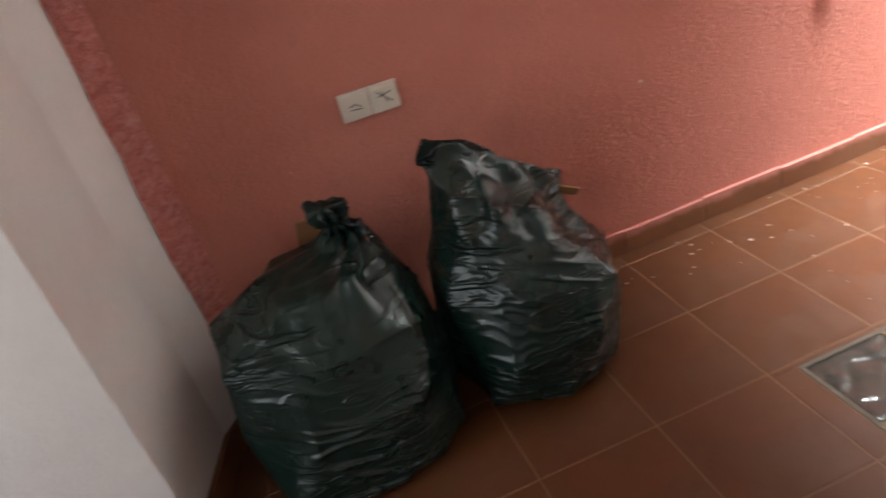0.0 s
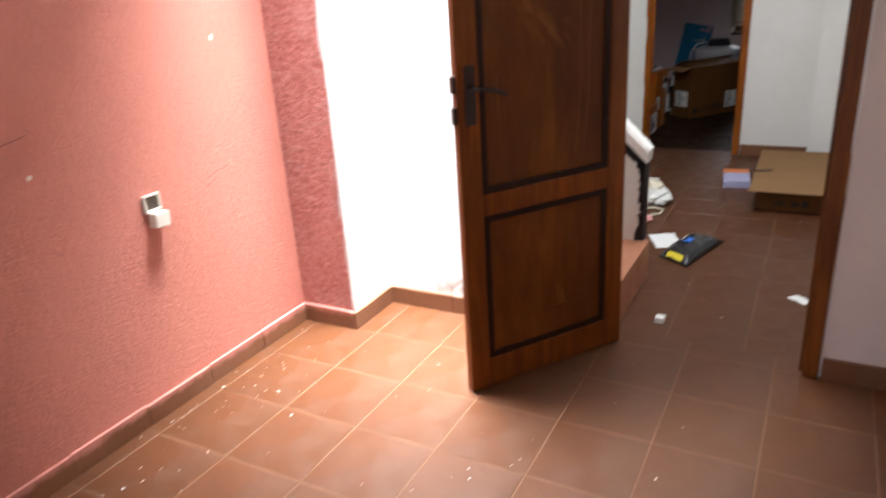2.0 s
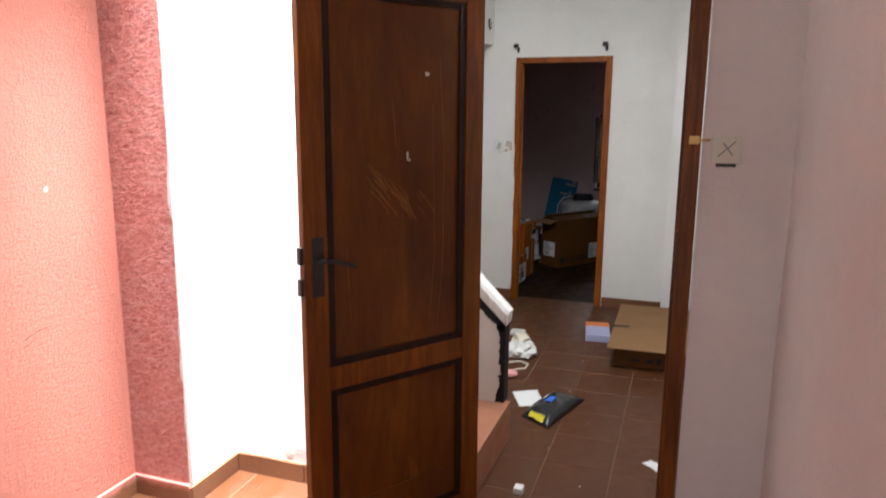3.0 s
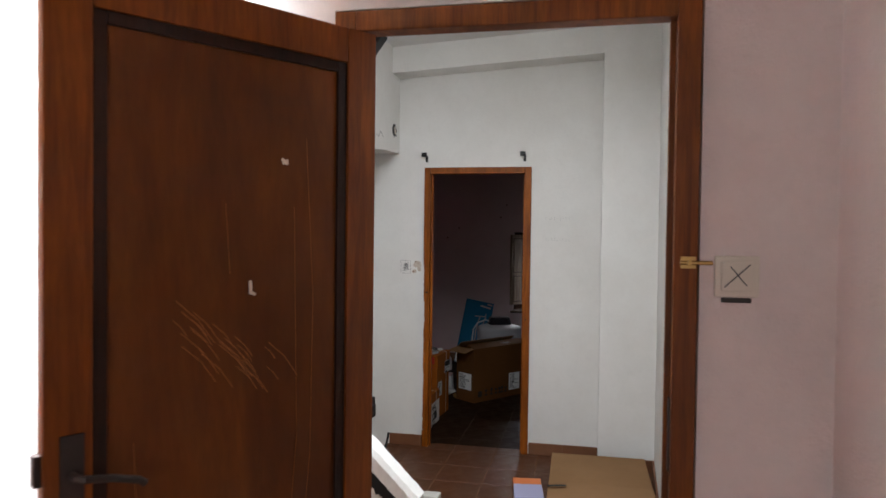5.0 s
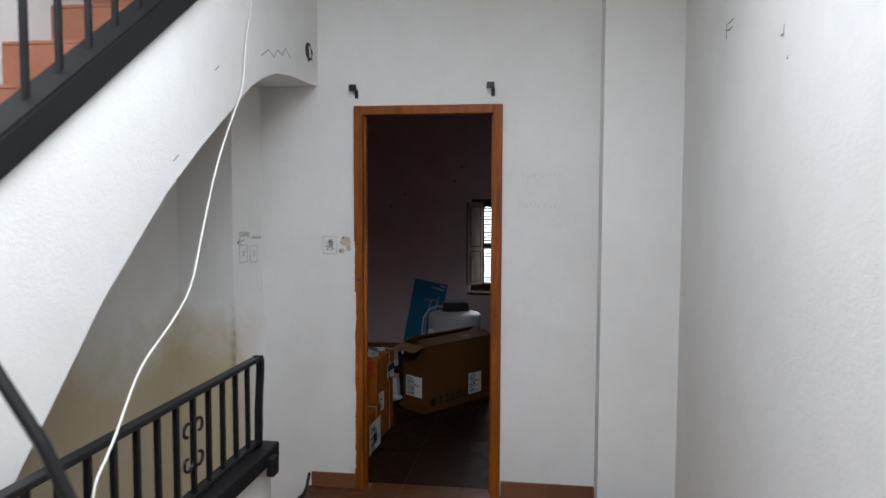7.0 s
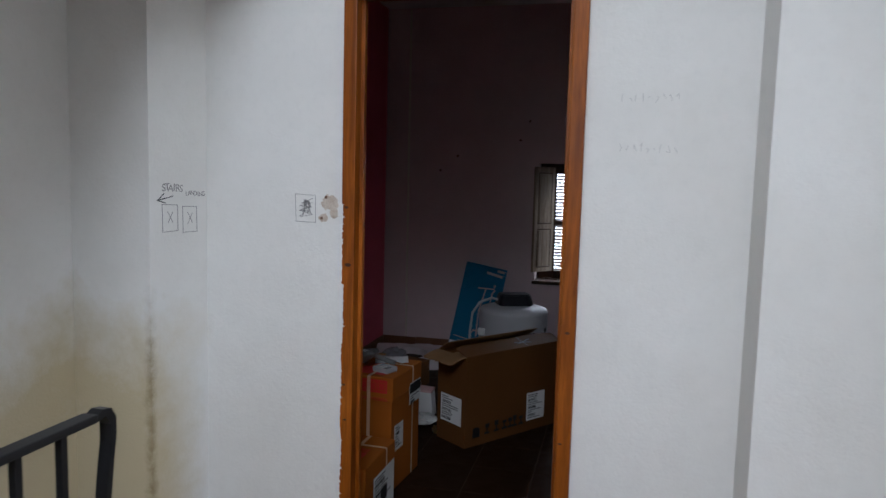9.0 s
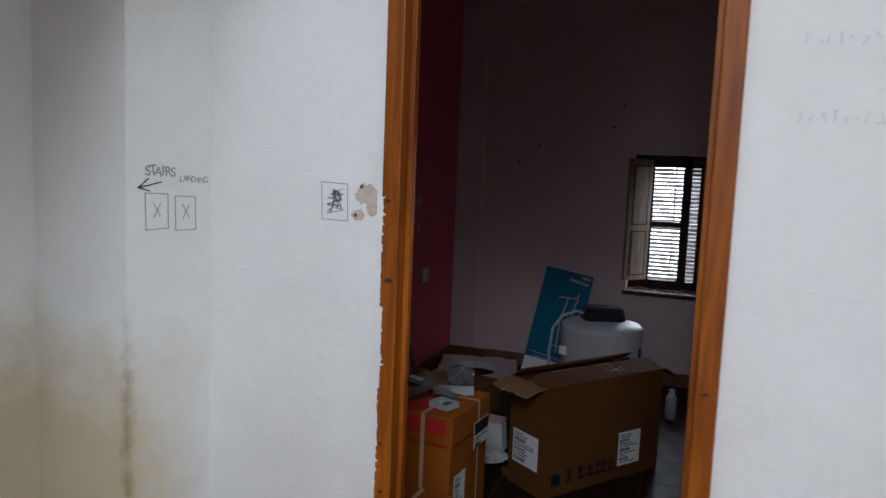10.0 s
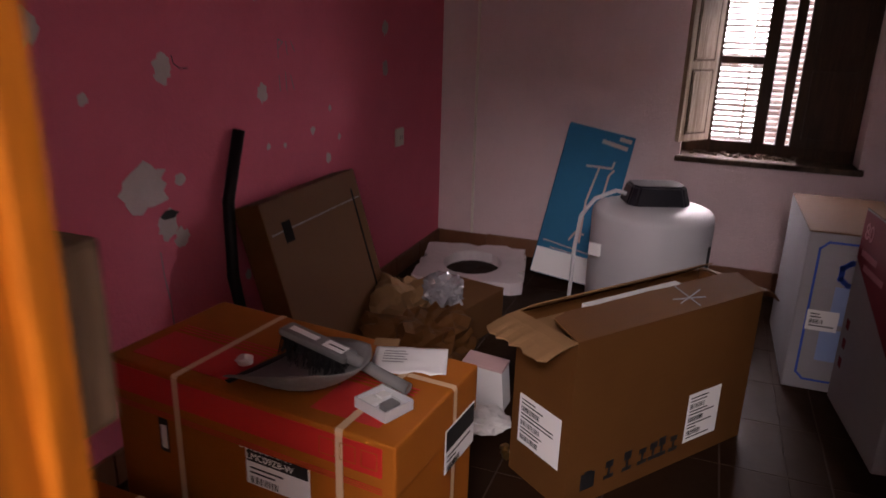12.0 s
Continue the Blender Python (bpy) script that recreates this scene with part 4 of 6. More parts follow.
# ---- marks on the landing walls ----
mf = lambda s_, z: facing((5.99 + 0.963 * s_ - 0.0004, 1.735 - 0.2696 * s_ - 0.0012, z), (0.963, -0.2696, 0), (0, 0, 1))
mk = lambda y, z: facing((LX - 0.0012, y, z), (0, -1, 0), (0, 0, 1))
rq = [(-0.037, 0.047), (0.035, 0.044), (0.037, -0.046), (-0.034, -0.044), (-0.037, 0.047)]
hs = random.Random(2)
scrib = [[((-1) ** j * hs.uniform(0.012, 0.026), 0.028 - 0.006 * j + hs.uniform(-0.006, 0.006)) for j in range(10)], [(hs.uniform(-0.022, 0.022), hs.uniform(-0.028, 0.03)) for _ in range(14)], [(hs.uniform(-0.02, 0.026), hs.uniform(-0.02, 0.032)) for _ in range(9)]]
ob = thing("pen_sketch", "scribbled-out socket sketch in pen on plaster", "drawing")
strokes("ink_line", [rq] + scrib, PENCIL, ob, mk(1.302, 1.301), 0.0016, 0.0007)
ob = thing("pen_sketch", "two switch boxes with crosses drawn in pen", "drawing")
cross = [[(-0.009, 0.02), (0.01, -0.014)], [(0.01, 0.018), (-0.008, -0.016)]]
sq1 = [(-0.031, 0.044), (0.030, 0.042), (0.031, -0.043), (-0.029, -0.046), (-0.031, 0.044)]
strokes("ink_line", [sq1] + cross, PENCIL, ob, mf(0.078, 1.260), 0.002, 0.0007)
sq2 = [(-0.030, 0.041), (0.028, 0.039), (0.030, -0.045), (-0.028, -0.046), (-0.030, 0.041)]
strokes("ink_line", [sq2] + cross, PENCIL, ob, mf(0.158, 1.256), 0.002, 0.0007)
strokes("arrow", [[(0.03, 0.006), (-0.03, -0.008), (-0.005, 0.014)], [(-0.03, -0.008), (0.0, -0.016)]], INK, ob, mf(0.060, 1.325), 0.003, 0.0007)


def writing(text, size, m, mat, parent, name="lettering", label=""):
    cu = bpy.data.curves.new("tmp", "FONT")
    cu.body, cu.size, cu.align_x, cu.align_y, cu.extrude = text, size, "CENTER", "CENTER", 0.0004
    tmp = bpy.data.objects.new("tmp", cu)
    me = bpy.data.meshes.new_from_object(tmp)
    bpy.data.objects.remove(tmp)
    me.materials.append(mat)
    me.transform(m)
    o = new(name, me)
    o.parent = parent
    if label:
        o["label"] = label
    return o


for k, (c, dy, dz) in enumerate(zip("STAIRS", (0, 1, 2, 3, 4, 5), (0.0, 0.003, -0.001, 0.002, 0.0, -0.002))):
    writing(c, 0.034, mf(0.055 + 0.0136 * dy, 1.357 + dz) @ pose(0, 0, 0, 0, 0, 6 * math.sin(k * 2.1)), PENCIL, ob)
for k, c in enumerate("LANDING"):
    writing(c, 0.022, mf(0.146 + 0.0118 * k, 1.339 + 0.002 * math.sin(k)) @ pose(0, 0, 0, 0, 0, 8 * math.sin(k * 1.7)), PENCIL, ob)
ob = thing("faint_writing", "faint illegible pencil writing on white plaster", "writing")
hs = random.Random(8)
FAINT = material("faint_pencil", (0.58, 0.57, 0.55), 0.9)
faint = []
for row, z in ((0, 0.072), (1, -0.072)):
    for k in range(9):
        x = -0.075 + 0.019 * k
        faint.append([(x + hs.uniform(-0.006, 0.006), z + hs.uniform(-0.014, 0.014)) for _ in range(3)])
strokes("pencil_line", faint, FAINT, ob, mk(0.215, 1.587), 0.0022, 0.0005)
# marks on the slanted right wall
rw = lambda x, z: facing((x, -0.30 - 0.156 * (x - 2.94) / 3.375 + 0.0012, z), (1, -0.0462, 0), (0, 0, 1))
ob = thing("pencil_marks", "small dark pencil scribbles on white plaster", "drawing")
strokes("pencil_line", [[(-0.05, 0.0), (0.05, 0.012)], [(-0.03, -0.02), (0.04, -0.008)], [(0.02, 0.03), (0.03, -0.05)]], INK, ob, rw(4.02, 2.14), 0.0035, 0.0008)
strokes("pencil_line", [[(-0.05, 0.012), (0.02, 0.014)], [(0.0, -0.012), (0.05, 0.0)], [(0.05, 0.02), (0.045, -0.03)], [(-0.04, -0.01), (0.01, -0.008)]], INK, ob, rw(5.1, 2.10), 0.0035, 0.0008)
strokes("pencil_line", [[(-0.012, 0.012), (-0.008, -0.01), (0.014, -0.006)], [(-0.05, -0.07), (-0.045, -0.074)]], PENCIL, ob, rw(4.5, 1.94), 0.004, 0.001)
# broken plaster round a filled fixing by the second door
CHIP = plaster("raw_plaster", (0.60, 0.53, 0.45), (0.40, 0.30, 0.22), 0.9, 1.0, 18)
HOLE = material("fixing_hole", (0.16, 0.09, 0.06), 0.9)


ob = thing("plaster_damage", "chipped plaster patch with fixing holes by the door", "plaster damage")
bm = bmesh.new()
blot(bm, mk(1.213, 1.322), 0.031, 3, 26, 0.001, 1.1)
blot(bm, mk(1.200, 1.292), 0.024, 8, 18, 0.0012, 0.8)
blot(bm, mk(1.236, 1.272), 0.017, 4, 16, 0.0014, 1.2)
part("raw_patch", bm, CHIP, ob)
for y, z in ((1.229, 1.340), (1.243, 1.270)):
    bm = bmesh.new()
    blot(bm, mk(y, z), 0.006, int(z * 100), 10, 0.002)
    part("fixing_hole", bm, HOLE, ob)
for y in (1.152, 0.447):
    ob = thing("curtain_hook", "small black curtain rail bracket on the wall", "hook", group="curtain brackets")
    bm = bmesh.new()
    box(bm, LX - 0.008, LX, y - 0.009, y + 0.009, 2.06, 2.10, 0.002)
    box(bm, LX - 0.05, LX, y - 0.006, y + 0.006, 2.095, 2.107, 0.002)
    box(bm, LX - 0.05, LX - 0.038, y - 0.008, y + 0.03, 2.095, 2.125, 0.002)
    part("bracket", bm, BLACKIRON, ob)
ob = thing("soffit_hole", "ragged dark cable hole in the stair side", "hole")
bm = bmesh.new()
blot(bm, facing((6.07, 1.359, 2.272), (1, 0, 0), (0, 0, 1)), 0.05, 12, 16, 0.001, 1.5)
part("hole_edge", bm, BLACKINK, ob)
bm = bmesh.new()
sweep(bm, [(6.07, 1.357, 2.297), (6.065, 1.35, 2.272), (6.075, 1.352, 2.247)], 0.006, 6)
part("wire_end", bm, SOCKET, ob)
ob = thing("plaster_crack", "thin crack line in the stair plaster", "crack")
strokes("crack_line", [[(5.32, 2.10), (5.40, 2.14), (5.46, 2.12), (5.50, 2.16), (5.56, 2.15), (5.60, 2.19), (5.66, 2.16)], [(4.60, 1.62), (4.63, 1.64)], [(4.9, 1.96), (4.93, 1.98)], [(5.44, 2.42), (5.47, 2.46)]], PENCIL, ob, facing((0.15, 1.3595, 0.03), (1, 0, 0), (0, 0, 1)), 0.004, 0.0006)

# ---- clutter on the landing ----


def label_sheet(parent, m, w, h, seed, bars=9, dark=0.0, name="label"):
    """A white printed label with bars for its unreadable print."""
    rs = random.Random(seed)
    bm = bmesh.new()
    box(bm, -w / 2, w / 2, -h / 2, h / 2, 0, 0.0012, 0, m)
    sheet = part(name, bm, PAPER, parent, "white printed label")
    bm = bmesh.new()
    if dark:
        box(bm, -w / 2 + 0.003, w / 2 - 0.003, h / 2 - dark, h / 2 - 0.003, 0.0012, 0.0018, 0, m)
    z = h / 2 - dark - 0.012
    k = 0
    while z > -h / 2 + 0.012:
        if k % 3 == 2 and w > 0.08:
            x = -w / 2 + 0.01
            while x < 0:
                q = rs.uniform(0.001, 0.004)
                box(bm, x, x + q, z - 0.016, z, 0.0012, 0.0017, 0, m)
                x += q + rs.uniform(0.001, 0.004)
            z -= 0.022
        else:
            L = rs.uniform(0.25, 0.8) * w
            box(bm, -w / 2 + 0.01, -w / 2 + 0.01 + L, z - 0.004, z, 0.0012, 0.0017, 0, m)
            z -= 0.011
        k += 1
    part("print", bm, BLACKINK, sheet)
    return sheet


def carton(name, label, m, w, d, h, mat, group=""):
    """A closed carton on its base centre: four walls, a bottom and a two-flap top with a seam."""
    ob = thing(name, label, "cardboard box", m, group)
    bm = bmesh.new()
    box(bm, -w / 2, w / 2, -d / 2, d / 2, 0, h - 0.006, 0.005)
    part("carton_body", bm, mat, ob)
    for s in (-1, 1):
        bm = bmesh.new()
        y0, y1 = sorted((s * 0.0015, s * (d / 2 + 0.001)))
        box(bm, -w / 2 - 0.001, w / 2 + 0.001, y0, y1, h - 0.006, h, 0.0015)
        part("flap", bm, mat, ob)
    return ob


bx = thing("flat_carton", "large flat brown cardboard box with a hand slot", "cardboard box", pose(5.34, -0.10, 0, 0, 0, 1))
part("tray", boxes((-0.50, 0.50, -0.26, -0.254, 0, 0.11), (-0.50, 0.50, 0.254, 0.26, 0, 0.11), (-0.50, -0.494, -0.254, 0.254, 0, 0.11), (0.494, 0.50, -0.254, 0.254, 0, 0.11), (-0.494, 0.494, -0.254, 0.254, 0, 0.005)), CARD, bx)
for x0, x1, tilt in ((-0.60, -0.01, 1.5), (0.01, 0.53, -1.0)):
    bm = bmesh.new()
    box(bm, x0, x1, -0.28, 0.30, 0, 0.006, 0.002, pose(0, 0, 0.125 if x0 < 0 else 0.116, 0, tilt, 0))
    part("flap", bm, CARDIN, bx, "paler cardboard flap")
bm = bmesh.new()
box(bm, -0.33, -0.22, -0.035, -0.012, 0.0, 0.002, 0, pose(0, 0, 0.1405, 0, 1.5, -70))
part("hand_slot", bm, BLACKINK, bx, "dark hand slot")
for y0, y1, z0, z1 in ((-0.03, 0.0, 0.03, 0.07), (0.02, 0.06, 0.035, 0.06), (0.10, 0.16, 0.04, 0.055)):
    part("print", boxes((-0.5012, -0.5, y0, y1, z0, z1)), BLACKINK, bx, "black printed mark")
pk = thing("small_packet", "small lilac and orange printed packet on the floor", "packet", pose(5.42, 0.33, 0, 0, 0, 8))
LILACP = material("lilac_print", (0.42, 0.42, 0.62), 0.5)
boxpart("packet_body", LILACP, pk, -0.16, 0.06, -0.09, 0.08, 0, 0.05, 0.004)
boxpart("packet_end", material("orange_print", (0.75, 0.22, 0.07), 0.5), pk, 0.06, 0.17, -0.09, 0.08, 0, 0.048, 0.004, "orange end panel")
fo = thing("plastic_pouch", "black glossy plastic pouch with blue and yellow print", "pouch", pose(4.01, 0.395, 0, 0, 0, -16) @ Matrix.Diagonal((0.86, 0.70, 1.3, 1)))
POUCH = material("black_pouch", (0.015, 0.015, 0.018), 0.25, spec=0.6)
bm = bmesh.new()
for j in range(13):
    for i in range(19):
        x, y = -0.26 + 0.52 * i / 18, -0.13 + 0.26 * j / 12
        hgt = 0.045 * max(0, (1 - (x / 0.27) ** 4)) * max(0, 1 - (y / 0.135) ** 2) ** 0.6 + 0.012 * noise.noise((x * 14, y * 14, 2)) * max(0, 1 - (y / 0.135) ** 4)
        bm.verts.new((x * (1 - 0.25 * (y + 0.13) / 0.26), y, 0.004 + max(0, hgt)))
bm.verts.ensure_lookup_table()
for j in range(12):
    for i in range(18):
        q = j * 19 + i
        bm.faces.new([bm.verts[k] for k in (q, q + 1, q + 20, q + 19)])
top = bm.faces[:]
ex = bmesh.ops.extrude_face_region(bm, geom=top)
for q in ex["geom"]:
    if isinstance(q, bmesh.types.BMVert):
        q.co.z = 0.0
bmesh.ops.recalc_face_normals(bm, faces=bm.faces[:])
part("pouch_body", bm, POUCH, fo, "", True)
for nm, col, q in (("blue_print", (0.03, 0.14, 0.55), (-0.06, 0.04, -0.03, 0.04)), ("yellow_print", (0.75, 0.62, 0.04), (-0.25, -0.215, -0.07, 0.07)), ("silver_print", (0.6, 0.62, 0.65), (0.0, 0.2, 0.06, 0.09))):
    bm = bmesh.new()
    for j in range(4):
        for i in range(6):
            x, y = q[0] + (q[1] - q[0]) * i / 5, q[2] + (q[3] - q[2]) * j / 3
            hgt = 0.045 * max(0, (1 - (x / 0.27) ** 4)) * max(0, 1 - (y / 0.135) ** 2) ** 0.6 + 0.012 * noise.noise((x * 14, y * 14, 2)) * max(0, 1 - (y / 0.135) ** 4)
            bm.verts.new((x * (1 - 0.25 * (y + 0.13) / 0.26), y, 0.0075 + max(0, hgt)))
    bm.verts.ensure_lookup_table()
    for j in range(3):
        for i in range(5):
            k = j * 6 + i
            bm.faces.new([bm.verts[c] for c in (k, k + 1, k + 7, k + 6)])
    part("printed_patch", bm, material(nm, col, 0.35), fo, nm.replace("_", " ") + " patch")


def sheet_paper(label, m, w, h, seed, mat=PAPER, curl=0.03, lines=8):
    ob = thing("paper_sheet", label, "paper", m)
    bm = bmesh.new()
    N = 10
    def hz(i, j):
        return 0.0015 + curl * (abs(noise.noise((i * 0.25, j * 0.25, seed))) * 0.6) * (i / N) + 0.0 
    g = [[bm.verts.new((-w / 2 + w * i / N, -h / 2 + h * j / N, hz(i, j))) for j in range(N + 1)] for i in range(N + 1)]
    for i in range(N):
        for j in range(N):
            bm.faces.new((g[i][j], g[i + 1][j], g[i + 1][j + 1], g[i][j + 1]))
    ex = bmesh.ops.extrude_face_region(bm, geom=bm.faces[:])
    bmesh.ops.translate(bm, verts=[q for q in ex["geom"] if isinstance(q, bmesh.types.BMVert)], vec=(0, 0, -0.001))
    bmesh.ops.recalc_face_normals(bm, faces=bm.faces[:])
    part("sheet", bm, mat, ob, "", True)
    return ob


sheet_paper("white printed leaflet lying under the pouch", pose(4.12, 0.545, 0.0, 0, 0, 25), 0.21, 0.15, 2.0)
sheet_paper("small white paper scrap by the door", pose(3.56, -0.16, 0.0, 0, 0, 50), 0.09, 0.06, 3.0)
CLEAR = material("clear_plastic", (0.75, 0.75, 0.72), 0.25)
CREAM = material("cream_plastic", (0.72, 0.66, 0.52), 0.5)


def crumple(name, label, cat, m, r, mat, seed, sub=3, flat=0.5):
    bm = bmesh.new()
    bmesh.ops.create_icosphere(bm, subdivisions=sub, radius=r)
    for q in bm.verts:
        p = q.co.copy()
        q.co = p * (1 + 0.45 * noise.noise(p / r * 1.5 + Vector((seed, 0, 0))) + 0.5 * abs(noise.noise(p / r * 3.3 + Vector((0, seed, 0))))) + Vector((0, 0, 0))
        q.co.z = max(-r * 0.5, q.co.z * flat) 
    zmin = min(q.co.z for q in bm.verts)
    for q in bm.verts:
        q.co.z -= zmin
    ob = part(name, bm, mat)
    ob.matrix_world = m
    return tagged(ob, label, cat)


crumple("plastic_wrapper", "crumpled clear plastic wrapper on the tiles", "wrapper", pose(4.80, 0.74, 0), 0.085, CLEAR, 1.3)
crumple("lamp_holder", "cream plastic lamp holder on the floor", "lamp holder", pose(5.02, 0.80, 0), 0.06, CREAM, 5.0, 2, 0.8)
crumple("paper_scrap", "pink paper scrap on the floor", "paper", pose(4.42, 0.72, 0), 0.04, material("pink_paper", (0.75, 0.35, 0.33), 0.7), 7.0, 2, 0.4)
boxpart("junction_box", WHITEPLASTIC, None, 5.20, 5.28, 0.82, 0.92, 0, 0.03, 0.005)
tagged(bpy.data.objects["junction_box"], "small white plastic box on the tiles", "plastic box")
boxpart("plaster_chunk", WHITE, None, 3.11, 3.155, 0.35, 0.39, 0, 0.028, 0.006)
tagged(bpy.data.objects["plaster_chunk"], "small white plaster chunk on the tiles", "debris")
bm = bmesh.new()
sweep(bm, [(4.60, 0.80, 0.012), (4.66, 0.72, 0.012), (4.62, 0.66, 0.014), (4.54, 0.66, 0.014), (4.50, 0.72, 0.012)], 0.006)
tagged(part("cable_offcut", bm, CREAM, None, "", True), "short cream cable offcut on the floor", "cable")

# loose chips of plaster on the floors
bm = bmesh.new()
rs = random.Random(21)
for k in range(190):
    z = rs.random()
    if z < 0.5:
        x, y = rs.uniform(0.6, 2.5), R1_Y - 0.03 - abs(rs.gauss(0, 0.16))
    elif z < 0.75:
        x, y = rs.uniform(1.2, 2.85), rs.uniform(0.1, 1.6)
    else:
        x, y = rs.uniform(3.05, 6.1), rs.uniform(-0.25, 0.5) if rs.random() < 0.6 else rs.uniform(0.3, 1.1)
    if (GX0 - 0.02 < x < GX1 + 0.02 and GY0 - 0.02 < y < GY1 + 0.02) or (3.0 < x < 3.7 and y > 0.5):
        continue
    s = rs.choice((0.001, 0.0013, 0.0016, 0.0018, 0.002, 0.003)) * rs.uniform(0.7, 1.3)
    box(bm, -s, s, -s * rs.uniform(0.4, 1), s * 0.7, 0.0, s * 0.7, 0, pose(x, y, 0.0, 0, 0, rs.uniform(0, 180)))
tagged(part("plaster_chips", bm, PAPER), "scattered white plaster chips on the tiles", "debris", kind="stuff")

# black lead by the foot of the stair newel
bm = bmesh.new()
sweep(bm, [(6.13, 1.395, 0.10), (6.10, 1.39, 0.085), (6.07, 1.39, 0.05), (6.05, 1.40, 0.014), (6.00, 1.42, 0.010), (5.92, 1.41, 0.009), (5.85, 1.36, 0.009)], 0.008)
tagged(part("black_lead", bm, BLACKPAINT, None, "", True), "black cable lead on the floor by the skirting", "cable")

# ---- store room: window ----
win = tagged(thing("window_1", "old dark wooden window with slatted blind, inner shutters", "window"), kind="structure")
fx0, fx1 = 9.79, 9.83
for nm, q in (("frame_side", (WA, WA + 0.035, WZ0 + 0.03, WZ1)), ("frame_side", (WB - 0.035, WB, WZ0 + 0.03, WZ1)), ("frame_head", (WA, WB, WZ1 - 0.083, WZ1)), ("frame_sill", (WA, WB, WZ0 - 0.02, WZ0 + 0.07)),
              ("stile", (0.763, 0.795, WZ0 + 0.05, WZ1)), ("stile", (0.516, 0.574, WZ0 + 0.05, WZ1)), ("stile", (0.419, 0.464, WZ0 + 0.05, WZ1)), ("glazing_bar", (0.574, 0.763, 1.08, 1.117))):
    boxpart(nm, DARKWOOD, win, fx0, fx1 + random.uniform(0.001, 0.004), q[0], q[1], q[2], q[3], 0.004)
bm = bmesh.new()
box(bm, 9.785, 9.812, 0.115, 0.401, WZ0 + 0.06, WZ1 - 0.01, 0.004)
sh = part("closed_shutter", bm, DARKWOOD, win, "closed dark panelled shutter")
for z0, z1 in ((0.74, 1.06), (1.14, 1.50)):
    bm = bmesh.new()
    box(bm, 9.778, 9.786, 0.16, 0.356, z0, z1, 0.005)
    part("shutter_panel", bm, DARKWOOD, sh)
# open shutter: wear and the window's light both put into a paler wood
LITWORN = wood("lit_worn_wood", (0.16, 0.10, 0.06), (0.42, 0.32, 0.23), 0.6)
bm = bmesh.new()
hinge = pose(9.784, 0.785, 0, 0, 0, 143)
box(bm, 0, 0.225, -0.012, 0.012, WZ0 + 0.07, WZ1 - 0.03, 0.003, hinge)
os_ = part("open_shutter", bm, LITWORN, win, "open worn panelled shutter, paled for the window light")
for z0, z1 in ((0.75, 1.04), (1.10, 1.49)):
    bm = bmesh.new()
    box(bm, 0.045, 0.18, 0.011, 0.018, z0, z1, 0.005, hinge)
    part("shutter_panel", bm, LITWORN, os_)
    bm = bmesh.new()
    for q in ((0.034, 0.041, z0 - 0.01, z1 + 0.01), (0.184, 0.191, z0 - 0.01, z1 + 0.01), (0.041, 0.184, z0 - 0.01, z0 - 0.003), (0.041, 0.184, z1 + 0.003, z1 + 0.01)):
        box(bm, q[0], q[1], 0.0115, 0.0135, q[2], q[3], 0, hinge)
    part("panel_groove", bm, DARKWOOD, os_, "dark panel groove")
PANE = material("old_window_glass", (0.9, 0.92, 0.9), 0.03)
PANE.node_tree.nodes["Principled BSDF"].inputs["Transmission Weight"].default_value = 1.0
for z0, z1 in ((WZ0 + 0.07, 1.08), (1.117, WZ1 - 0.083)):
    p = boxpart("pane", PANE, win, 9.806, 9.81, 0.574, 0.763, z0, z1)
    p.visible_shadow = False
z = WZ0 + 0.045
k = 0
slat = bmesh.new()
box(slat, -0.0150, 0.0150, -(WB - WA) / 2 + 0.01, (WB - WA) / 2 - 0.01, -0.0025, 0.0025, 0.001)
slat_me = mesh_of("slat", slat, DARKWOOD)
while z < WZ1 - 0.01:
    o = new("blind_slat", slat_me)
    o.parent = win
    o.matrix_world = pose(9.89, (WA + WB) / 2, z, 0, -38 + 4 * math.sin(k * 1.7), 0.15 * math.sin(k))
    z += 0.0275
    k += 1
boxpart("blind_tape", DARKWOOD, win, 9.905, 9.907, 0.62, 0.632, WZ0 + 0.03, WZ1)
bm = bmesh.new()
box(bm, 9.60, 9.80, WA - 0.02, WB + 0.02, WZ0 - 0.025, WZ0 + 0.004, 0.008)
SILL = wood("stained_sill", (0.03, 0.02, 0.012), (0.11, 0.07, 0.045), 0.85)
part("window_sill", bm, SILL, win, "rough stained window sill")
bm = bmesh.new()
rs = random.Random(31)
for k in range(70):
    s = rs.uniform(0.004, 0.016)
    box(bm, -s, s, -s * 0.7, s * 0.7, 0, s * 0.8, 0, pose(rs.uniform(9.68, 9.78), rs.uniform(0.35, 0.85), WZ0 + 0.004, 0, 0, rs.uniform(0, 180)))
DIRT = plaster("sill_dirt", (0.13, 0.095, 0.065), (0.07, 0.05, 0.035), 0.6, 0.9, 12)
tagged(part("sill_rubble", bm, DIRT), "crumbled plaster and dirt on the window sill", "debris", kind="stuff")

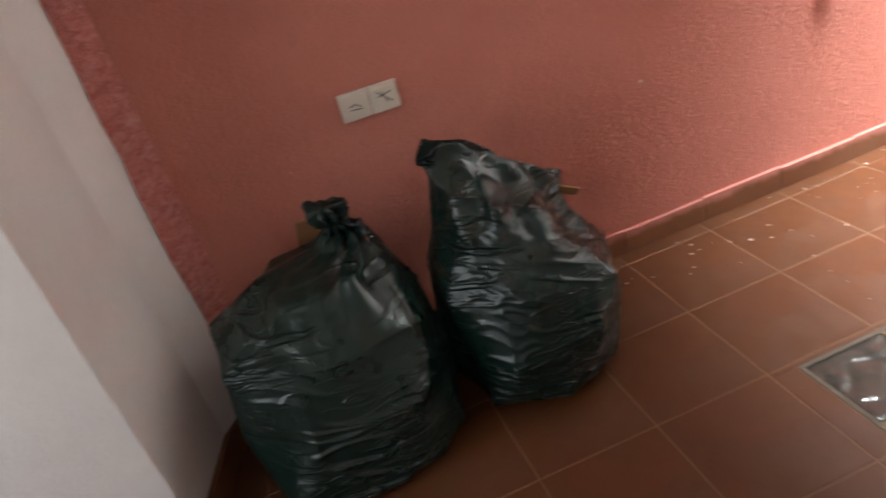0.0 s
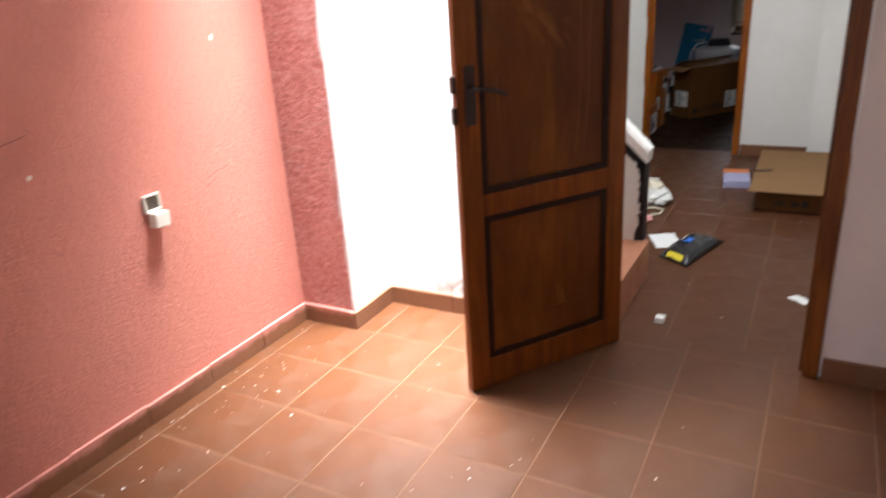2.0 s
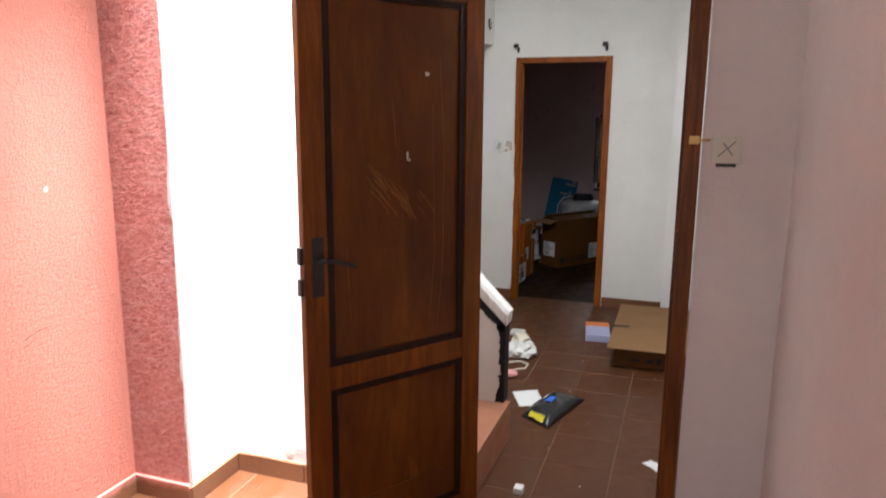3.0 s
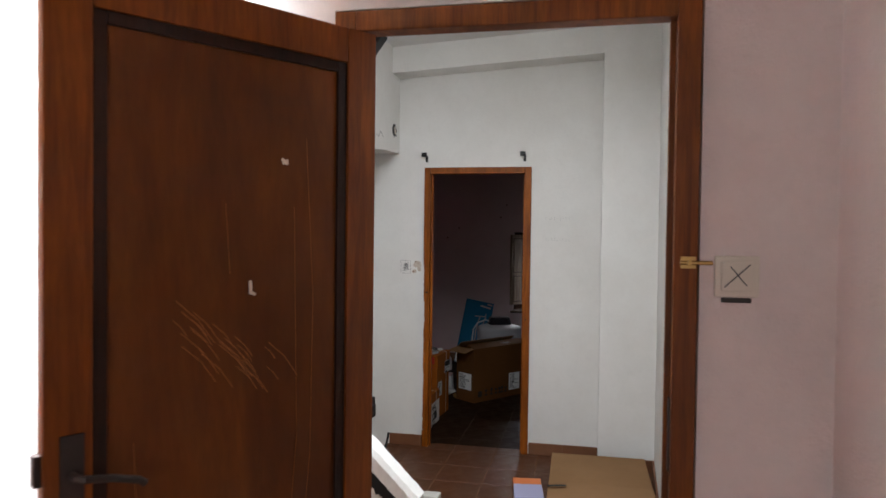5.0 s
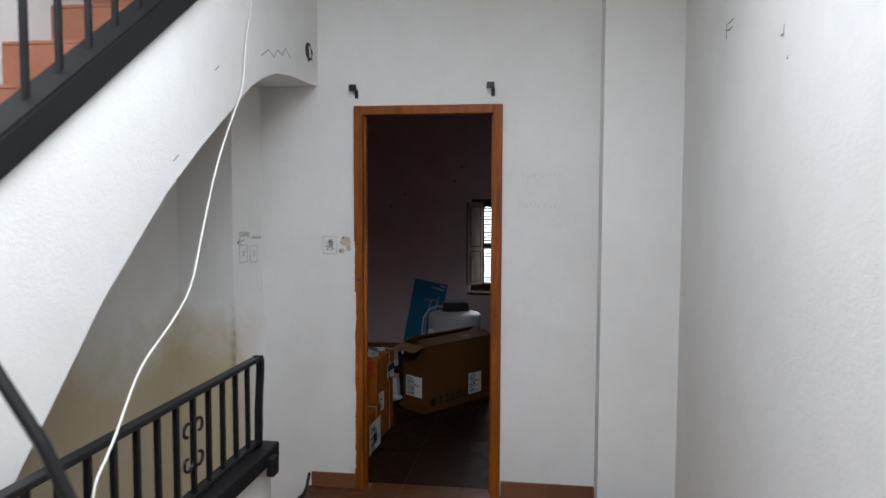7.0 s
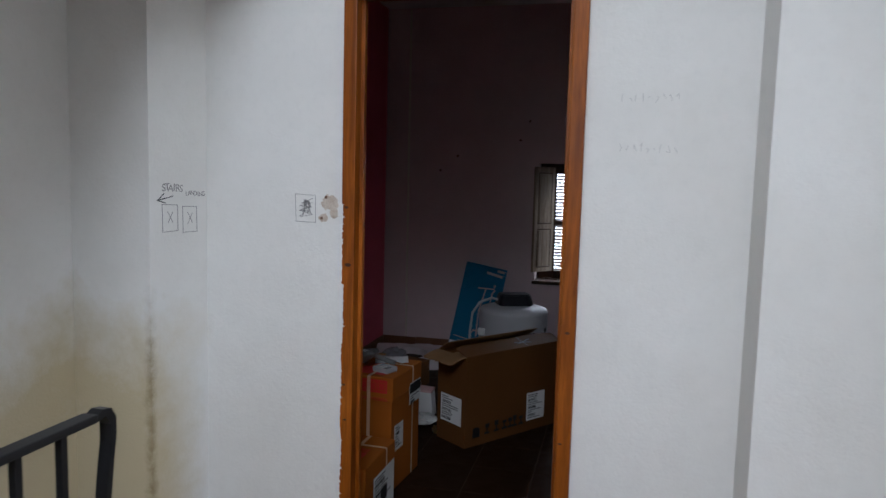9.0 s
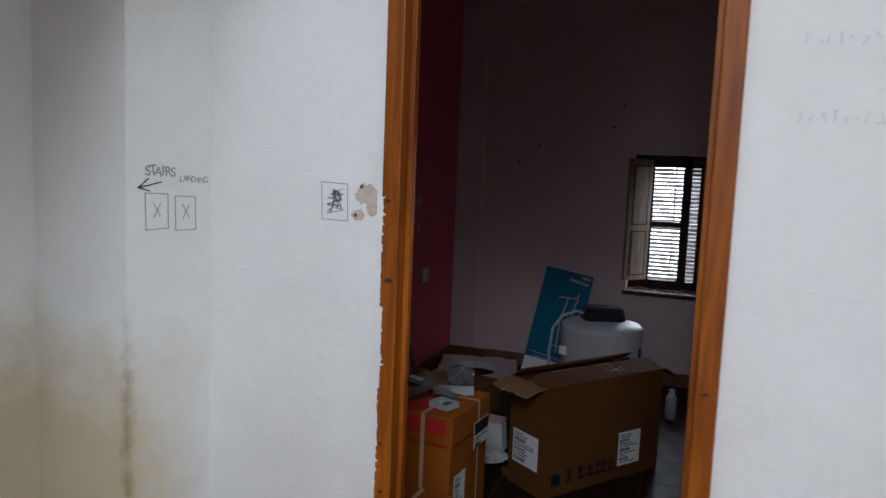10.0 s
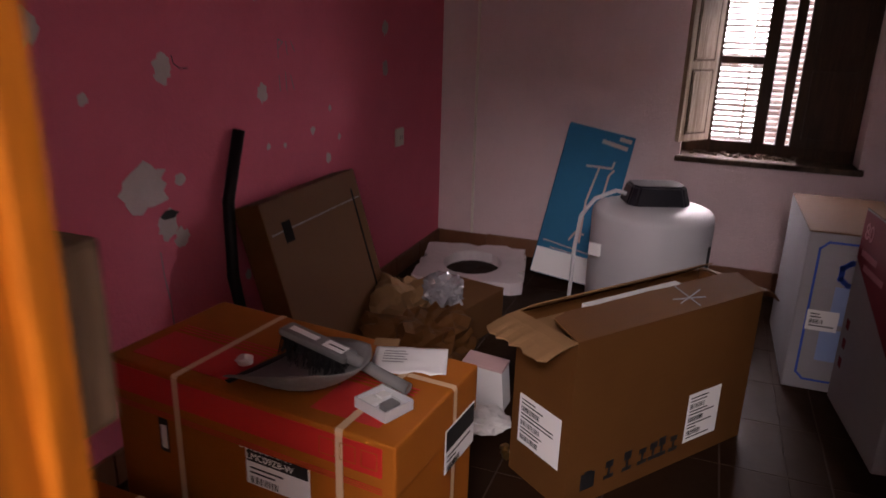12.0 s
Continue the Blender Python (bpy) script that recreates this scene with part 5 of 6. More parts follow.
# ---- store room: wall details ----
FLAKE = plaster("bare_plaster_flake", (0.58, 0.50, 0.48), (0.48, 0.40, 0.38), 0.4, 0.8, 10)
ms = lambda x, z: facing((x, R2_Y - 0.0005, z), (1, 0, 0), (0, 0, 1))
FLAKES = [(7.42, 0.78, 0.075), (7.52, 1.09, 0.045), (7.25, 1.03, 0.02), (7.97, 0.99, 0.035), (8.28, 0.83, 0.02), (8.39, 0.71, 0.027), (8.48, 0.78, 0.014), (7.99, 0.81, 0.014),
          (8.09, 0.8, 0.012), (8.41, 0.9, 0.014), (8.91, 1.2, 0.035), (8.91, 1.03, 0.035), (7.55, 0.78, 0.025), (7.95, 1.29, 0.018), (7.12, 1.19, 0.045), (7.49, 0.66, 0.05), (7.54, 0.61, 0.035), (7.84, 0.4, 0.02)]
for k, (x, z, r) in enumerate(FLAKES):
    bm = bmesh.new()
    blot(bm, ms(x, z), r, 40 + k, 20 if r > 0.03 else 11, 0.0012, 0.95 if k else 1.25)
    tagged(part("paint_flake", bm, FLAKE), "bare plaster patch where pink paint flaked off", "paint flake", "flaked patches")
ob = thing("wall_crack", "dark ragged hole over the broken plaster", "hole")
x, z, _ = FLAKES[15]
bm = bmesh.new()
blot(bm, ms(x + 0.005, z + 0.03) @ Matrix.Translation((0, 0, 0.0014)), 0.016, 77, 16, 0.0012, 2.6)
part("hole_edge", bm, BLACKINK, ob)
strokes("crack_line", [[(-0.02, -0.07), (-0.015, -0.14), (0.0, -0.22), (0.005, -0.30)]], PENCIL, ob, ms(x - 0.02, z), 0.003, 0.0008)
ob = thing("pencil_marks", "faint pencil writing on the pink wall", "drawing")
strokes("pencil_line", [[(0.0, 0.0), (0.0, -0.06)], [(0.0, 0.0), (0.03, -0.01), (0.0, -0.03)], [(0.05, -0.01), (0.055, -0.05)], [(0.08, -0.01), (0.10, -0.04)], [(0.0, -0.12), (0.005, -0.17)], [(0.04, -0.11), (0.045, -0.17)], [(0.07, -0.12), (0.09, -0.17)]], PENCIL, ob, ms(8.07, 1.16), 0.003, 0.0006)
strokes("pencil_line", [[(0.0, 0.0), (0.005, -0.02), (0.03, -0.035), (0.06, -0.035)]], INK, ob, ms(7.56, 1.12), 0.003, 0.0006)
plate("wall_socket", "white wall socket on the pink wall", ms(9.06, 0.70), 0.085, 0.085, [[(-0.012, 0.01), (-0.008, -0.012)], [(0.01, 0.012), (0.012, -0.008)]], "socket")
bm = bmesh.new()
sweep(bm, [(R2_X - 0.008, 1.975, 2.79), (R2_X - 0.008, 1.972, 1.6), (R2_X - 0.008, 1.968, 0.6), (R2_X - 0.02, 1.96, 0.10)], 0.008)
tagged(part("wall_cable", bm, SOCKET, None, "", True), "pale cable running down the wall", "cable")
for y, z in ((1.56, 1.62), (1.05, 1.75), (0.98, 1.9), (1.7, 1.5)):
    bm = bmesh.new()
    blot(bm, facing((R2_X - 0.0005, y, z), (0, -1, 0), (0, 0, 1)), 0.012, int(y * 50), 9, 0.001)
    tagged(part("nail_hole", bm, HOLE), "old nail hole in the plaster", "hole", "nail holes")

# ---- store room: things ----


def tape(parent, pts, w, mat, label=""):
    """A flat strap along points, its width along the given vector."""
    bm = bmesh.new()
    w = Vector(w)
    prev = None
    for p in pts:
        p = Vector(p)
        row = [bm.verts.new(p - w / 2), bm.verts.new(p + w / 2)]
        if prev:
            bm.faces.new((prev[0], prev[1], row[1], row[0]))
        prev = row
    return part("strap", bm, mat, parent, label)


STRAP = material("clear_strap", (0.62, 0.42, 0.26), 0.3, spec=0.6)


def unit_carton(label, m, w, d, h, lid, seed, full=True):
    """An orange appliance carton with an overlapping lid, red bands and straps; w along x, d along y."""
    ob = thing("appliance_carton", label, "cardboard box", m, "orange cartons")
    bm = bmesh.new()
    box(bm, -w / 2, w / 2, -d / 2, d / 2, 0, h - 0.006, 0.004)
    part("carton_body", bm, ORANGE, ob)
    bm = bmesh.new()
    box(bm, -w / 2 - 0.007, w / 2 + 0.007, -d / 2 - 0.007, d / 2 + 0.007, h - lid, h, 0.006)
    part("lid", bm, ORANGE, ob)
    e0 = 0.0075
    bm = bmesh.new()
    box(bm, -w / 2 - e0 - 0.0006, -w / 2 - e0 + 0.0004, -d / 2 + 0.02, d / 2 - 0.01, h - 0.072, h - 0.012)
    part("red_band", bm, REDINK, ob, "red printed band")
    for k in range(3):
        bm = bmesh.new()
        zz = h - lid + 0.004 + 0.005 * k
        box(bm, -w / 2 - e0 - 0.0006, -w / 2 - e0 + 0.0004, -d / 2 + 0.02, d / 2 - 0.01, zz, zz + 0.0018)
        part("red_line", bm, REDINK, ob, "thin red printed line")
    for y0, y1 in ((d / 2 - 0.30, d / 2 - 0.03), (-d / 2 + 0.05, -d / 2 + 0.20)):
        bm = bmesh.new()
        box(bm, -w / 2 + 0.03, -w / 2 + 0.15, y0, y1, h + 0.0002, h + 0.0008)
        for k in range(3):
            box(bm, -w / 2 + 0.16 + 0.012 * k, -w / 2 + 0.165 + 0.012 * k, y0, y1, h + 0.0002, h + 0.0008)
        part("red_panel", bm, REDINK, ob, "red printed panel")
    for k in range(3):
        bm = bmesh.new()
        y = -d / 2 + 0.03 + 0.045 * k
        for q in ((y, y + 0.034, 0.012, 0.0135), (y, y + 0.034, 0.046, 0.0475), (y, y + 0.0015, 0.012, 0.0475), (y + 0.0325, y + 0.034, 0.012, 0.0475)):
            box(bm, -w / 2 - e0 - 0.001, -w / 2 - e0 - 0.0004, q[0], q[1], h - 0.072 + q[2], h - 0.072 + q[3])
        part("symbol_print", bm, ORANGE, ob)
    for y in (-d / 2 + 0.11, d / 2 - 0.19):
        x1 = w / 2 + 0.0085
        tape(ob, [(-x1, y, 0.01), (-x1, y, h - 0.004), (-x1 + 0.004, y, h + 0.0014), (x1 - 0.004, y, h + 0.0014), (x1, y, h - 0.004), (x1, y, 0.01)], (0, 0.016, 0), STRAP, "shiny plastic packing strap")
    y1 = d / 2 + 0.0085
    tape(ob, [(0.06, -y1, 0.01), (0.06, -y1, h - 0.004), (0.06, -y1 + 0.004, h + 0.0018), (0.06, -d / 2 + 0.10, h + 0.0018)], (0.016, 0, 0), STRAP)
    front = lambda y, z: facing((-w / 2 - 0.001, y, z), (0, -1, 0), (0, 0, 1))
    end = lambda x, z: facing((x, -d / 2 - 0.001, z), (1, 0, 0), (0, 0, 1))
    if full:
        lb = label_sheet(ob, front(-0.09, h - lid - 0.035), 0.155, 0.095, seed, dark=0.042)
        writing("OUTDOOR UNIT", 0.017, front(-0.075, h - lid + 0.001) @ Matrix.Translation((-0.012, 0, 0.002)), PAPER, lb)
        writing("LMC09Z8-W", 0.021, front(-0.085, h - lid - 0.018) @ Matrix.Translation((-0.012, 0, 0.002)), PAPER, lb)
        part("hand_hole", boxes((-w / 2 - 0.002, -w / 2 - 0.0008, 0.20, 0.225, h - lid - 0.085, h - lid - 0.005)), BLACKINK, ob, "dark hand hole")
        part("hole_flap", boxes((-w / 2 - 0.004, -w / 2 - 0.002, 0.203, 0.218, h - lid - 0.075, h - lid - 0.02)), PAPER, ob, "white flap in the hand hole")
        label_sheet(ob, end(-0.085, 0.24), 0.10, 0.12, seed + 1)
        label_sheet(ob, end(0.085, h - lid - 0.015) @ Matrix.Translation((0, 0, 0.009)), 0.14, 0.10, seed + 2, dark=0.05)
    else:
        label_sheet(ob, end(0.03, h / 2 - 0.03) @ Matrix.Translation((0, 0, 0.0085)), 0.24, 0.18, seed + 3)
        part("dark_print", boxes((-0.01, 0.06, -d / 2 - 0.0125, -d / 2 - 0.011, 0.06, 0.12)), BLACKINK, ob)
    return ob


AC = pose(7.144, 1.552, 0, 0, 0, -5.6)
unit_carton("orange air conditioner carton with red bands and straps", AC, 0.338, 0.70, 0.53, 0.11, 50)
unit_carton("low orange appliance carton with a large white label", pose(6.745, 1.59, 0, 0, 0, -2), 0.33, 0.78, 0.27, 0.09, 60, False)

GREYPLASTIC = material("grey_plastic", (0.16, 0.155, 0.15), 0.5)
n = Nodes(GREYPLASTIC)
n.rough(n.ramp(n.noise(30, 3), (0.3, 0.4), (0.7, 0.65)))
dp = thing("dustpan", "grey plastic dustpan with hand brush lying on the carton", "dustpan", pose(7.065, 1.472, 0.5345, 0, 0, 165))
bm = bmesh.new()
N, K = 20, 14
g = []
for i in range(N + 1):
    row = []
    u = -1 + 2 * i / N
    for j in range(K + 1):
        t = j / K
        wd = 0.108 * (1 - 0.30 * t ** 3)
        x, y = u * wd, -0.115 + 0.215 * t + 0.05 * (1 - u * u) * t ** 2
        rim = min(1.0, abs(u) ** 4 + t ** 4)
        row.append(bm.verts.new((x * (1 + 0.10 * rim * t), y, 0.003 + 0.078 * rim * (0.22 + 0.78 * t ** 0.8))))
    g.append(row)
for i in range(N):
    for j in range(K):
        bm.faces.new((g[i][j], g[i + 1][j], g[i + 1][j + 1], g[i][j + 1]))
ex = bmesh.ops.extrude_face_region(bm, geom=bm.faces[:])
bmesh.ops.translate(bm, verts=[q for q in ex["geom"] if isinstance(q, bmesh.types.BMVert)], vec=(0, 0, -0.003))
bmesh.ops.recalc_face_normals(bm, faces=bm.faces[:])
part("pan", bm, GREYPLASTIC, dp, "", True)
bm = bmesh.new()
box(bm, -0.10, 0.10, -0.122, -0.108, 0.001, 0.006, 0.002)
part("rubber_lip", bm, BLACKPAINT, dp, "dark lip along the pan's edge")
hb = thing("hand_brush", "black bristled hand brush with grey handle in the dustpan", "brush", pose(7.105, 1.465, 0.562, 0, 7, -100))
bm = bmesh.new()
rs = random.Random(9)
for k in range(260):
    x, y = rs.uniform(-0.085, 0.07), rs.uniform(-0.024, 0.024)
    rod(bm, (x, y, 0.035), (x + rs.uniform(-0.012, 0.012), y + rs.uniform(-0.02, 0.02), -0.012 + rs.uniform(0, 0.01)), 0.0022, 3, 0.0012)
part("bristles", bm, BLACKINK, hb, "black bristles")
bm = bmesh.new()
box(bm, -0.092, 0.08, -0.022, 0.022, 0.034, 0.05, 0.006)
blk = part("brush_block", bm, GREYPLASTIC, hb)
part("print", boxes((-0.075, -0.005, -0.008, 0.008, 0.0501, 0.0507)), PAPER, blk, "white printed lettering bar")
label_sheet(hb, Matrix.Translation((0.04, 0, 0.0502)), 0.05, 0.026, 70)
bm = bmesh.new()
sweep(bm, [(0.07, 0.0, 0.042), (0.11, 0.0, 0.040), (0.15, 0.002, 0.034), (0.19, 0.004, 0.030), (0.215, 0.004, 0.029)], 0.012, 10)
part("handle", bm, GREYPLASTIC, hb, "", True)
dv = thing("white_gadget", "small white plastic tray with switch parts", "plastic tray", pose(7.04, 1.287, 0.5325, 0, 0, -22) @ Matrix.Diagonal((0.9, 0.85, 0.7, 1)))
bm = boxes((-0.04, 0.04, -0.05, 0.05, 0, 0.012), (-0.04, -0.036, -0.05, 0.05, 0.012, 0.03), (0.036, 0.04, -0.05, 0.05, 0.012, 0.03), (-0.036, 0.036, -0.05, -0.046, 0.012, 0.03), (-0.036, 0.036, 0.046, 0.05, 0.012, 0.03))
part("tray", bm, ENAMEL, dv)
part("insert", boxes((-0.03, 0.0, 0.005, 0.04, 0.012, 0.024), (0.006, 0.03, 0.01, 0.035, 0.012, 0.022)), CLEAR, dv, "clear plastic inserts")
part("component", boxes((-0.02, 0.015, -0.035, -0.008, 0.012, 0.027)), GREYPLASTIC, dv, "grey switch component")
pp = sheet_paper("white instruction sheet on the orange carton", pose(7.235, 1.318, 0.5325, 0, 0, -72), 0.16, 0.125, 4.0)
part("print", boxes(*[(-0.055, -0.01 + 0.006 * (k % 2), -0.04 + 0.012 * k, -0.036 + 0.012 * k, 0.017, 0.0174) for k in range(5)]), PENCIL, pp)
part("torn_flap", boxes((-0.085, -0.03, 0.045, 0.08, 0.012, 0.0132)), CARDIN, pp, "torn brown backing")
crumple("screw_bag", "small clear plastic bag of screws", "plastic bag", pose(7.085, 1.63, 0.532), 0.018, CLEAR, 3.3, 2, 0.5)

# tall narrow brown carton with open flaps
BB = pose(7.925, 0.882, 0, 0, 0, -37)
bb = thing("open_carton", "brown cardboard carton with torn open top flaps", "cardboard box", BB)
L, W, H = 0.37, 0.117, 0.49
part("carton_wall", boxes((-L, L, -W, -W + 0.006, 0, H)), CARD, bb)
part("carton_wall", boxes((-L, L, W - 0.006, W, 0, H)), CARD, bb)
part("carton_wall", boxes((-L, -L + 0.006, -W + 0.006, W - 0.006, 0, H)), CARD, bb)
part("carton_wall", boxes((L - 0.006, L, -W + 0.006, W - 0.006, 0, H)), CARD, bb)
part("carton_bottom", boxes((-L + 0.006, L - 0.006, -W + 0.006, W - 0.006, 0, 0.006)), CARD, bb)


def flap(parent, a, b, out, drop, mat, seed, ragged=0.0, sag=0.0):
    """A cardboard flap hinged on a to b, reaching out by the vector out."""
    a, b, out = Vector(a), Vector(b), Vector(out)
    rs = random.Random(seed)
    bm = bmesh.new()
    n = 14
    rows = []
    for i in range(n + 1):
        t = i / n
        p = a.lerp(b, t)
        e = (1 - 0.10 * (t < 0.04) - 0.10 * (t > 0.96)) * (1 + ragged * rs.uniform(-1, 1))
        rows.append([bm.verts.new(p + out * (e * s) + Vector((0, 0, -drop * s * s + sag * math.sin(math.pi * t) * s))) for s in (0, 0.33, 0.66, 1)])
    for r0, r1 in zip(rows, rows[1:]):
        for k in range(3):
            bm.faces.new((r0[k], r0[k + 1], r1[k + 1], r1[k]))
    ex = bmesh.ops.extrude_face_region(bm, geom=bm.faces[:])
    bmesh.ops.translate(bm, verts=[q for q in ex["geom"] if isinstance(q, bmesh.types.BMVert)], vec=(0, 0, 0.004))
    bmesh.ops.recalc_face_normals(bm, faces=bm.faces[:])
    return part("flap", bm, mat, parent)


flap(bb, (-L, -W, H), (L, -W, H), (0, 0.105, 0.032), 0.0, CARD, 1, 0.02)
flap(bb, (-L, W, H), (L - 0.03, W, H), (-0.02, -0.09, 0.055), 0.0, CARDIN, 2, 0.02)
flap(bb, (-L, -W, H), (-L, W, H), (-0.115, 0.0, -0.005), 0.02, CARDIN, 3, 0.08)
flap(bb, (L, -W, H), (L, W, H), (0.11, 0.0, 0.0), 0.05, CARD, 4, 0.10)
part("foam_strip", boxes((-0.20, 0.18, -0.012, 0.055, H - 0.03, H + 0.012)), PAPER, bb, "white foam packing strip")
part("packing", boxes((-L + 0.01, L - 0.01, -W + 0.01, W - 0.01, H - 0.06, H - 0.031)), CARDIN, bb)
lf = lambda x, z: facing((x, -W - 0.0005, z), (1, 0, 0), (0, 0, 1))
ef = lambda y, z: facing((-L - 0.0005, y, z), (0, -1, 0), (0, 0, 1))
label_sheet(bb, lf(0.165, 0.14), 0.145, 0.16, 81)
label_sheet(bb, ef(0.0, 0.185), 0.17, 0.15, 82)
icons = []
for k, x in enumerate((-0.29, -0.21, -0.14, -0.08, -0.035, 0.0, 0.05)):
    icons += [(x - 0.018, x + 0.018, -W - 0.0012, -W - 0.0002, 0.05, 0.062), (x - 0.004, x + 0.004, -W - 0.0012, -W - 0.0002, 0.062, 0.085), (x - 0.014, x + 0.014, -W - 0.0012, -W - 0.0002, 0.085, 0.10 + 0.006 * (k % 3))]
icons += [(-0.315, -0.265, -W - 0.0014, -W - 0.0003, 0.045, 0.095)]
for q in range(7):
    part("handling_symbol", boxes(*icons[3 * q:3 * q + 3]), BLACKINK, bb, "black handling symbol")
part("crane_symbol", boxes(icons[-1]), BLACKINK, bb, "black handling symbol")
strokes("tape_cross", [[(0.05, 0.0), (0.16, -0.02)], [(0.11, -0.045), (0.105, 0.05)], [(0.06, -0.02), (0.17, 0.01)]], PENCIL, bb, Matrix.Translation((-0.02, -0.065, H + 0.022)) @ Matrix.Rotation(radians(17), 4, "X"), 0.004, 0.001)

# water heater
wh = thing("water_heater", "white cylindrical water heater with black base cap", "water heater", pose(8.80, 0.945, 0))
bm = bmesh.new()
prof = [(0.0, 0.0), (0.215, 0.0), (0.235, 0.02), (0.235, 0.525), (0.232, 0.54), (0.222, 0.552), (0.14, 0.575), (0.0, 0.578)]
S = 64
ring = [[bm.verts.new((r * math.cos(k * math.tau / S), r * math.sin(k * math.tau / S), z)) for k in range(S)] for r, z in prof if r > 0]
for a, b2 in zip(ring, ring[1:]):
    for k in range(S):
        bm.faces.new((a[k], a[(k + 1) % S], b2[(k + 1) % S], b2[k]))
bm.faces.new(ring[0][::-1])
bm.faces.new(ring[-1])
part("tank", bm, ENAMEL, wh, "", True)
bm = bmesh.new()
outl = [(-0.125, -0.05), (-0.10, -0.085), (0.10, -0.085), (0.13, -0.05), (0.13, 0.06), (0.09, 0.09), (-0.09, 0.09), (-0.125, 0.06)]
lo = [bm.verts.new((x, y, 0.572)) for x, y in outl]
hi = [bm.verts.new((x * 0.82, y * 0.82, 0.652)) for x, y in outl]
for k in range(8):
    bm.faces.new((lo[k], lo[(k + 1) % 8], hi[(k + 1) % 8], hi[k]))
bm.faces.new(hi)
bm.faces.new(lo[::-1])
bmesh.ops.bevel(bm, geom=bm.edges[:], offset=0.008, segments=2, affect="EDGES")
capm = part("terminal_cap", bm, material("black_cap", (0.012, 0.012, 0.016), 0.35), wh, "black plastic terminal cap")
capm.matrix_basis = pose(0, 0, 0, 0, 0, -68)
bm = bmesh.new()
sweep(bm, [(-0.02, 0.09, 0.60), (-0.08, 0.14, 0.625), (-0.15, 0.21, 0.60), (-0.17, 0.255, 0.53), (-0.165, 0.27, 0.40), (-0.15, 0.275, 0.25), (-0.15, 0.28, 0.12)], 0.008)
part("cable", bm, ENAMEL, wh, "white mains cable", True)
bm = bmesh.new()
box(bm, -0.232, -0.222, 0.10, 0.15, 0.38, 0.43, 0.003, pose(0, 0, 0, 0, 0, -18))
part("rating_plate", bm, PAPER, wh, "small white plate")
part("side_slot", boxes((-0.075, -0.055, -0.232, -0.222, 0.28, 0.44)), BLACKINK, wh, "dark side slot")

# carton leaning on the pink wall, pipe, clutter
MATTINK = material("matt_black_print", (0.012, 0.010, 0.008), 0.9, spec=0.05)
pb = thing("leaning_carton", "flat brown cardboard carton leaning on the pink wall", "cardboard box", pose(8.055, 1.845, 0.0, -16.5, 0, 1))
bm = bmesh.new()
box(bm, -0.32, 0.32, 0.0, 0.10, 0.0, 0.71, 0.005)
part("carton_body", bm, CARD, pb)
part("seam", boxes((-0.30, 0.30, -0.0012, 0.0, 0.60, 0.603)), PENCIL, pb)
part("dark_print", boxes((0.25, 0.262, -0.0014, -0.0002, 0.22, 0.64)), MATTINK, pb, "black printed strip")
part("dark_print", boxes((-0.235, -0.185, -0.0014, -0.0002, 0.56, 0.63)), MATTINK, pb, "black printed square")
bm = bmesh.new()
sweep(bm, [(7.665, 2.03, 0.018), (7.668, 2.06, 0.25), (7.68, 2.11, 0.45), (7.725, 2.145, 0.68), (7.805, 2.15, 0.89)], 0.019, 14)
tagged(part("black_pipe", bm, BLACKPAINT, None, "", True), "black plastic pipe leaning on the pink wall", "pipe")
crumple("paper_bag", "crumpled brown paper packing", "packing paper", pose(8.14, 1.66, 0), 0.17, CARD, 2.0, 4, 0.85)
crumple("paper_bag", "torn brown packing paper in a heap", "packing paper", pose(8.35, 1.86, 0), 0.17, CARDIN, 6.0, 4, 0.9)
crumple("plastic_wrapper", "shiny clear plastic wrapping on the heap", "wrapper", pose(8.36, 1.66, 0.20), 0.07, material("shiny_wrap", (0.35, 0.35, 0.37), 0.12, 0.3, 0.8), 4.0, 4, 0.9)
carton("small_carton", "small closed brown carton on the floor", pose(8.56, 1.70, 0, 0, 0, -14), 0.30, 0.34, 0.17, CARD)
fm = thing("foam_ring", "white polystyrene packing ring with a round hole", "foam packing", pose(9.25, 1.83, 0.0, 0, 0, 12))
bm = bmesh.new()
S = 40
rs = random.Random(3)
outer, inner = [], []
for k in range(S):
    a = k / S * math.tau
    c, s = math.cos(a), math.sin(a)
    q = min(0.30 / max(abs(c), 1e-3), 0.27 / max(abs(s), 1e-3)) * (1 if k % 9 else 0.9) * rs.uniform(0.94, 1.02)
    outer.append((q * c, q * s))
    inner.append((0.19 * c * rs.uniform(0.97, 1.02), 0.15 * s))
vs = [[bm.verts.new((x, y, z)) for x, y in lst] for lst, z in ((outer, 0), (outer, 0.06), (inner, 0.055), (inner, 0))]
for a, b2 in zip(vs, vs[1:] + vs[:1]):
    for k in range(S):
        bm.faces.new((a[k], a[(k + 1) % S], b2[(k + 1) % S], b2[k]))
bmesh.ops.recalc_face_normals(bm, faces=bm.faces[:])
FOAM = plaster("polystyrene", (0.78, 0.72, 0.72), (0.6, 0.54, 0.54), 0.4, 0.5, 8)
part("foam_body", bm, FOAM, fm)

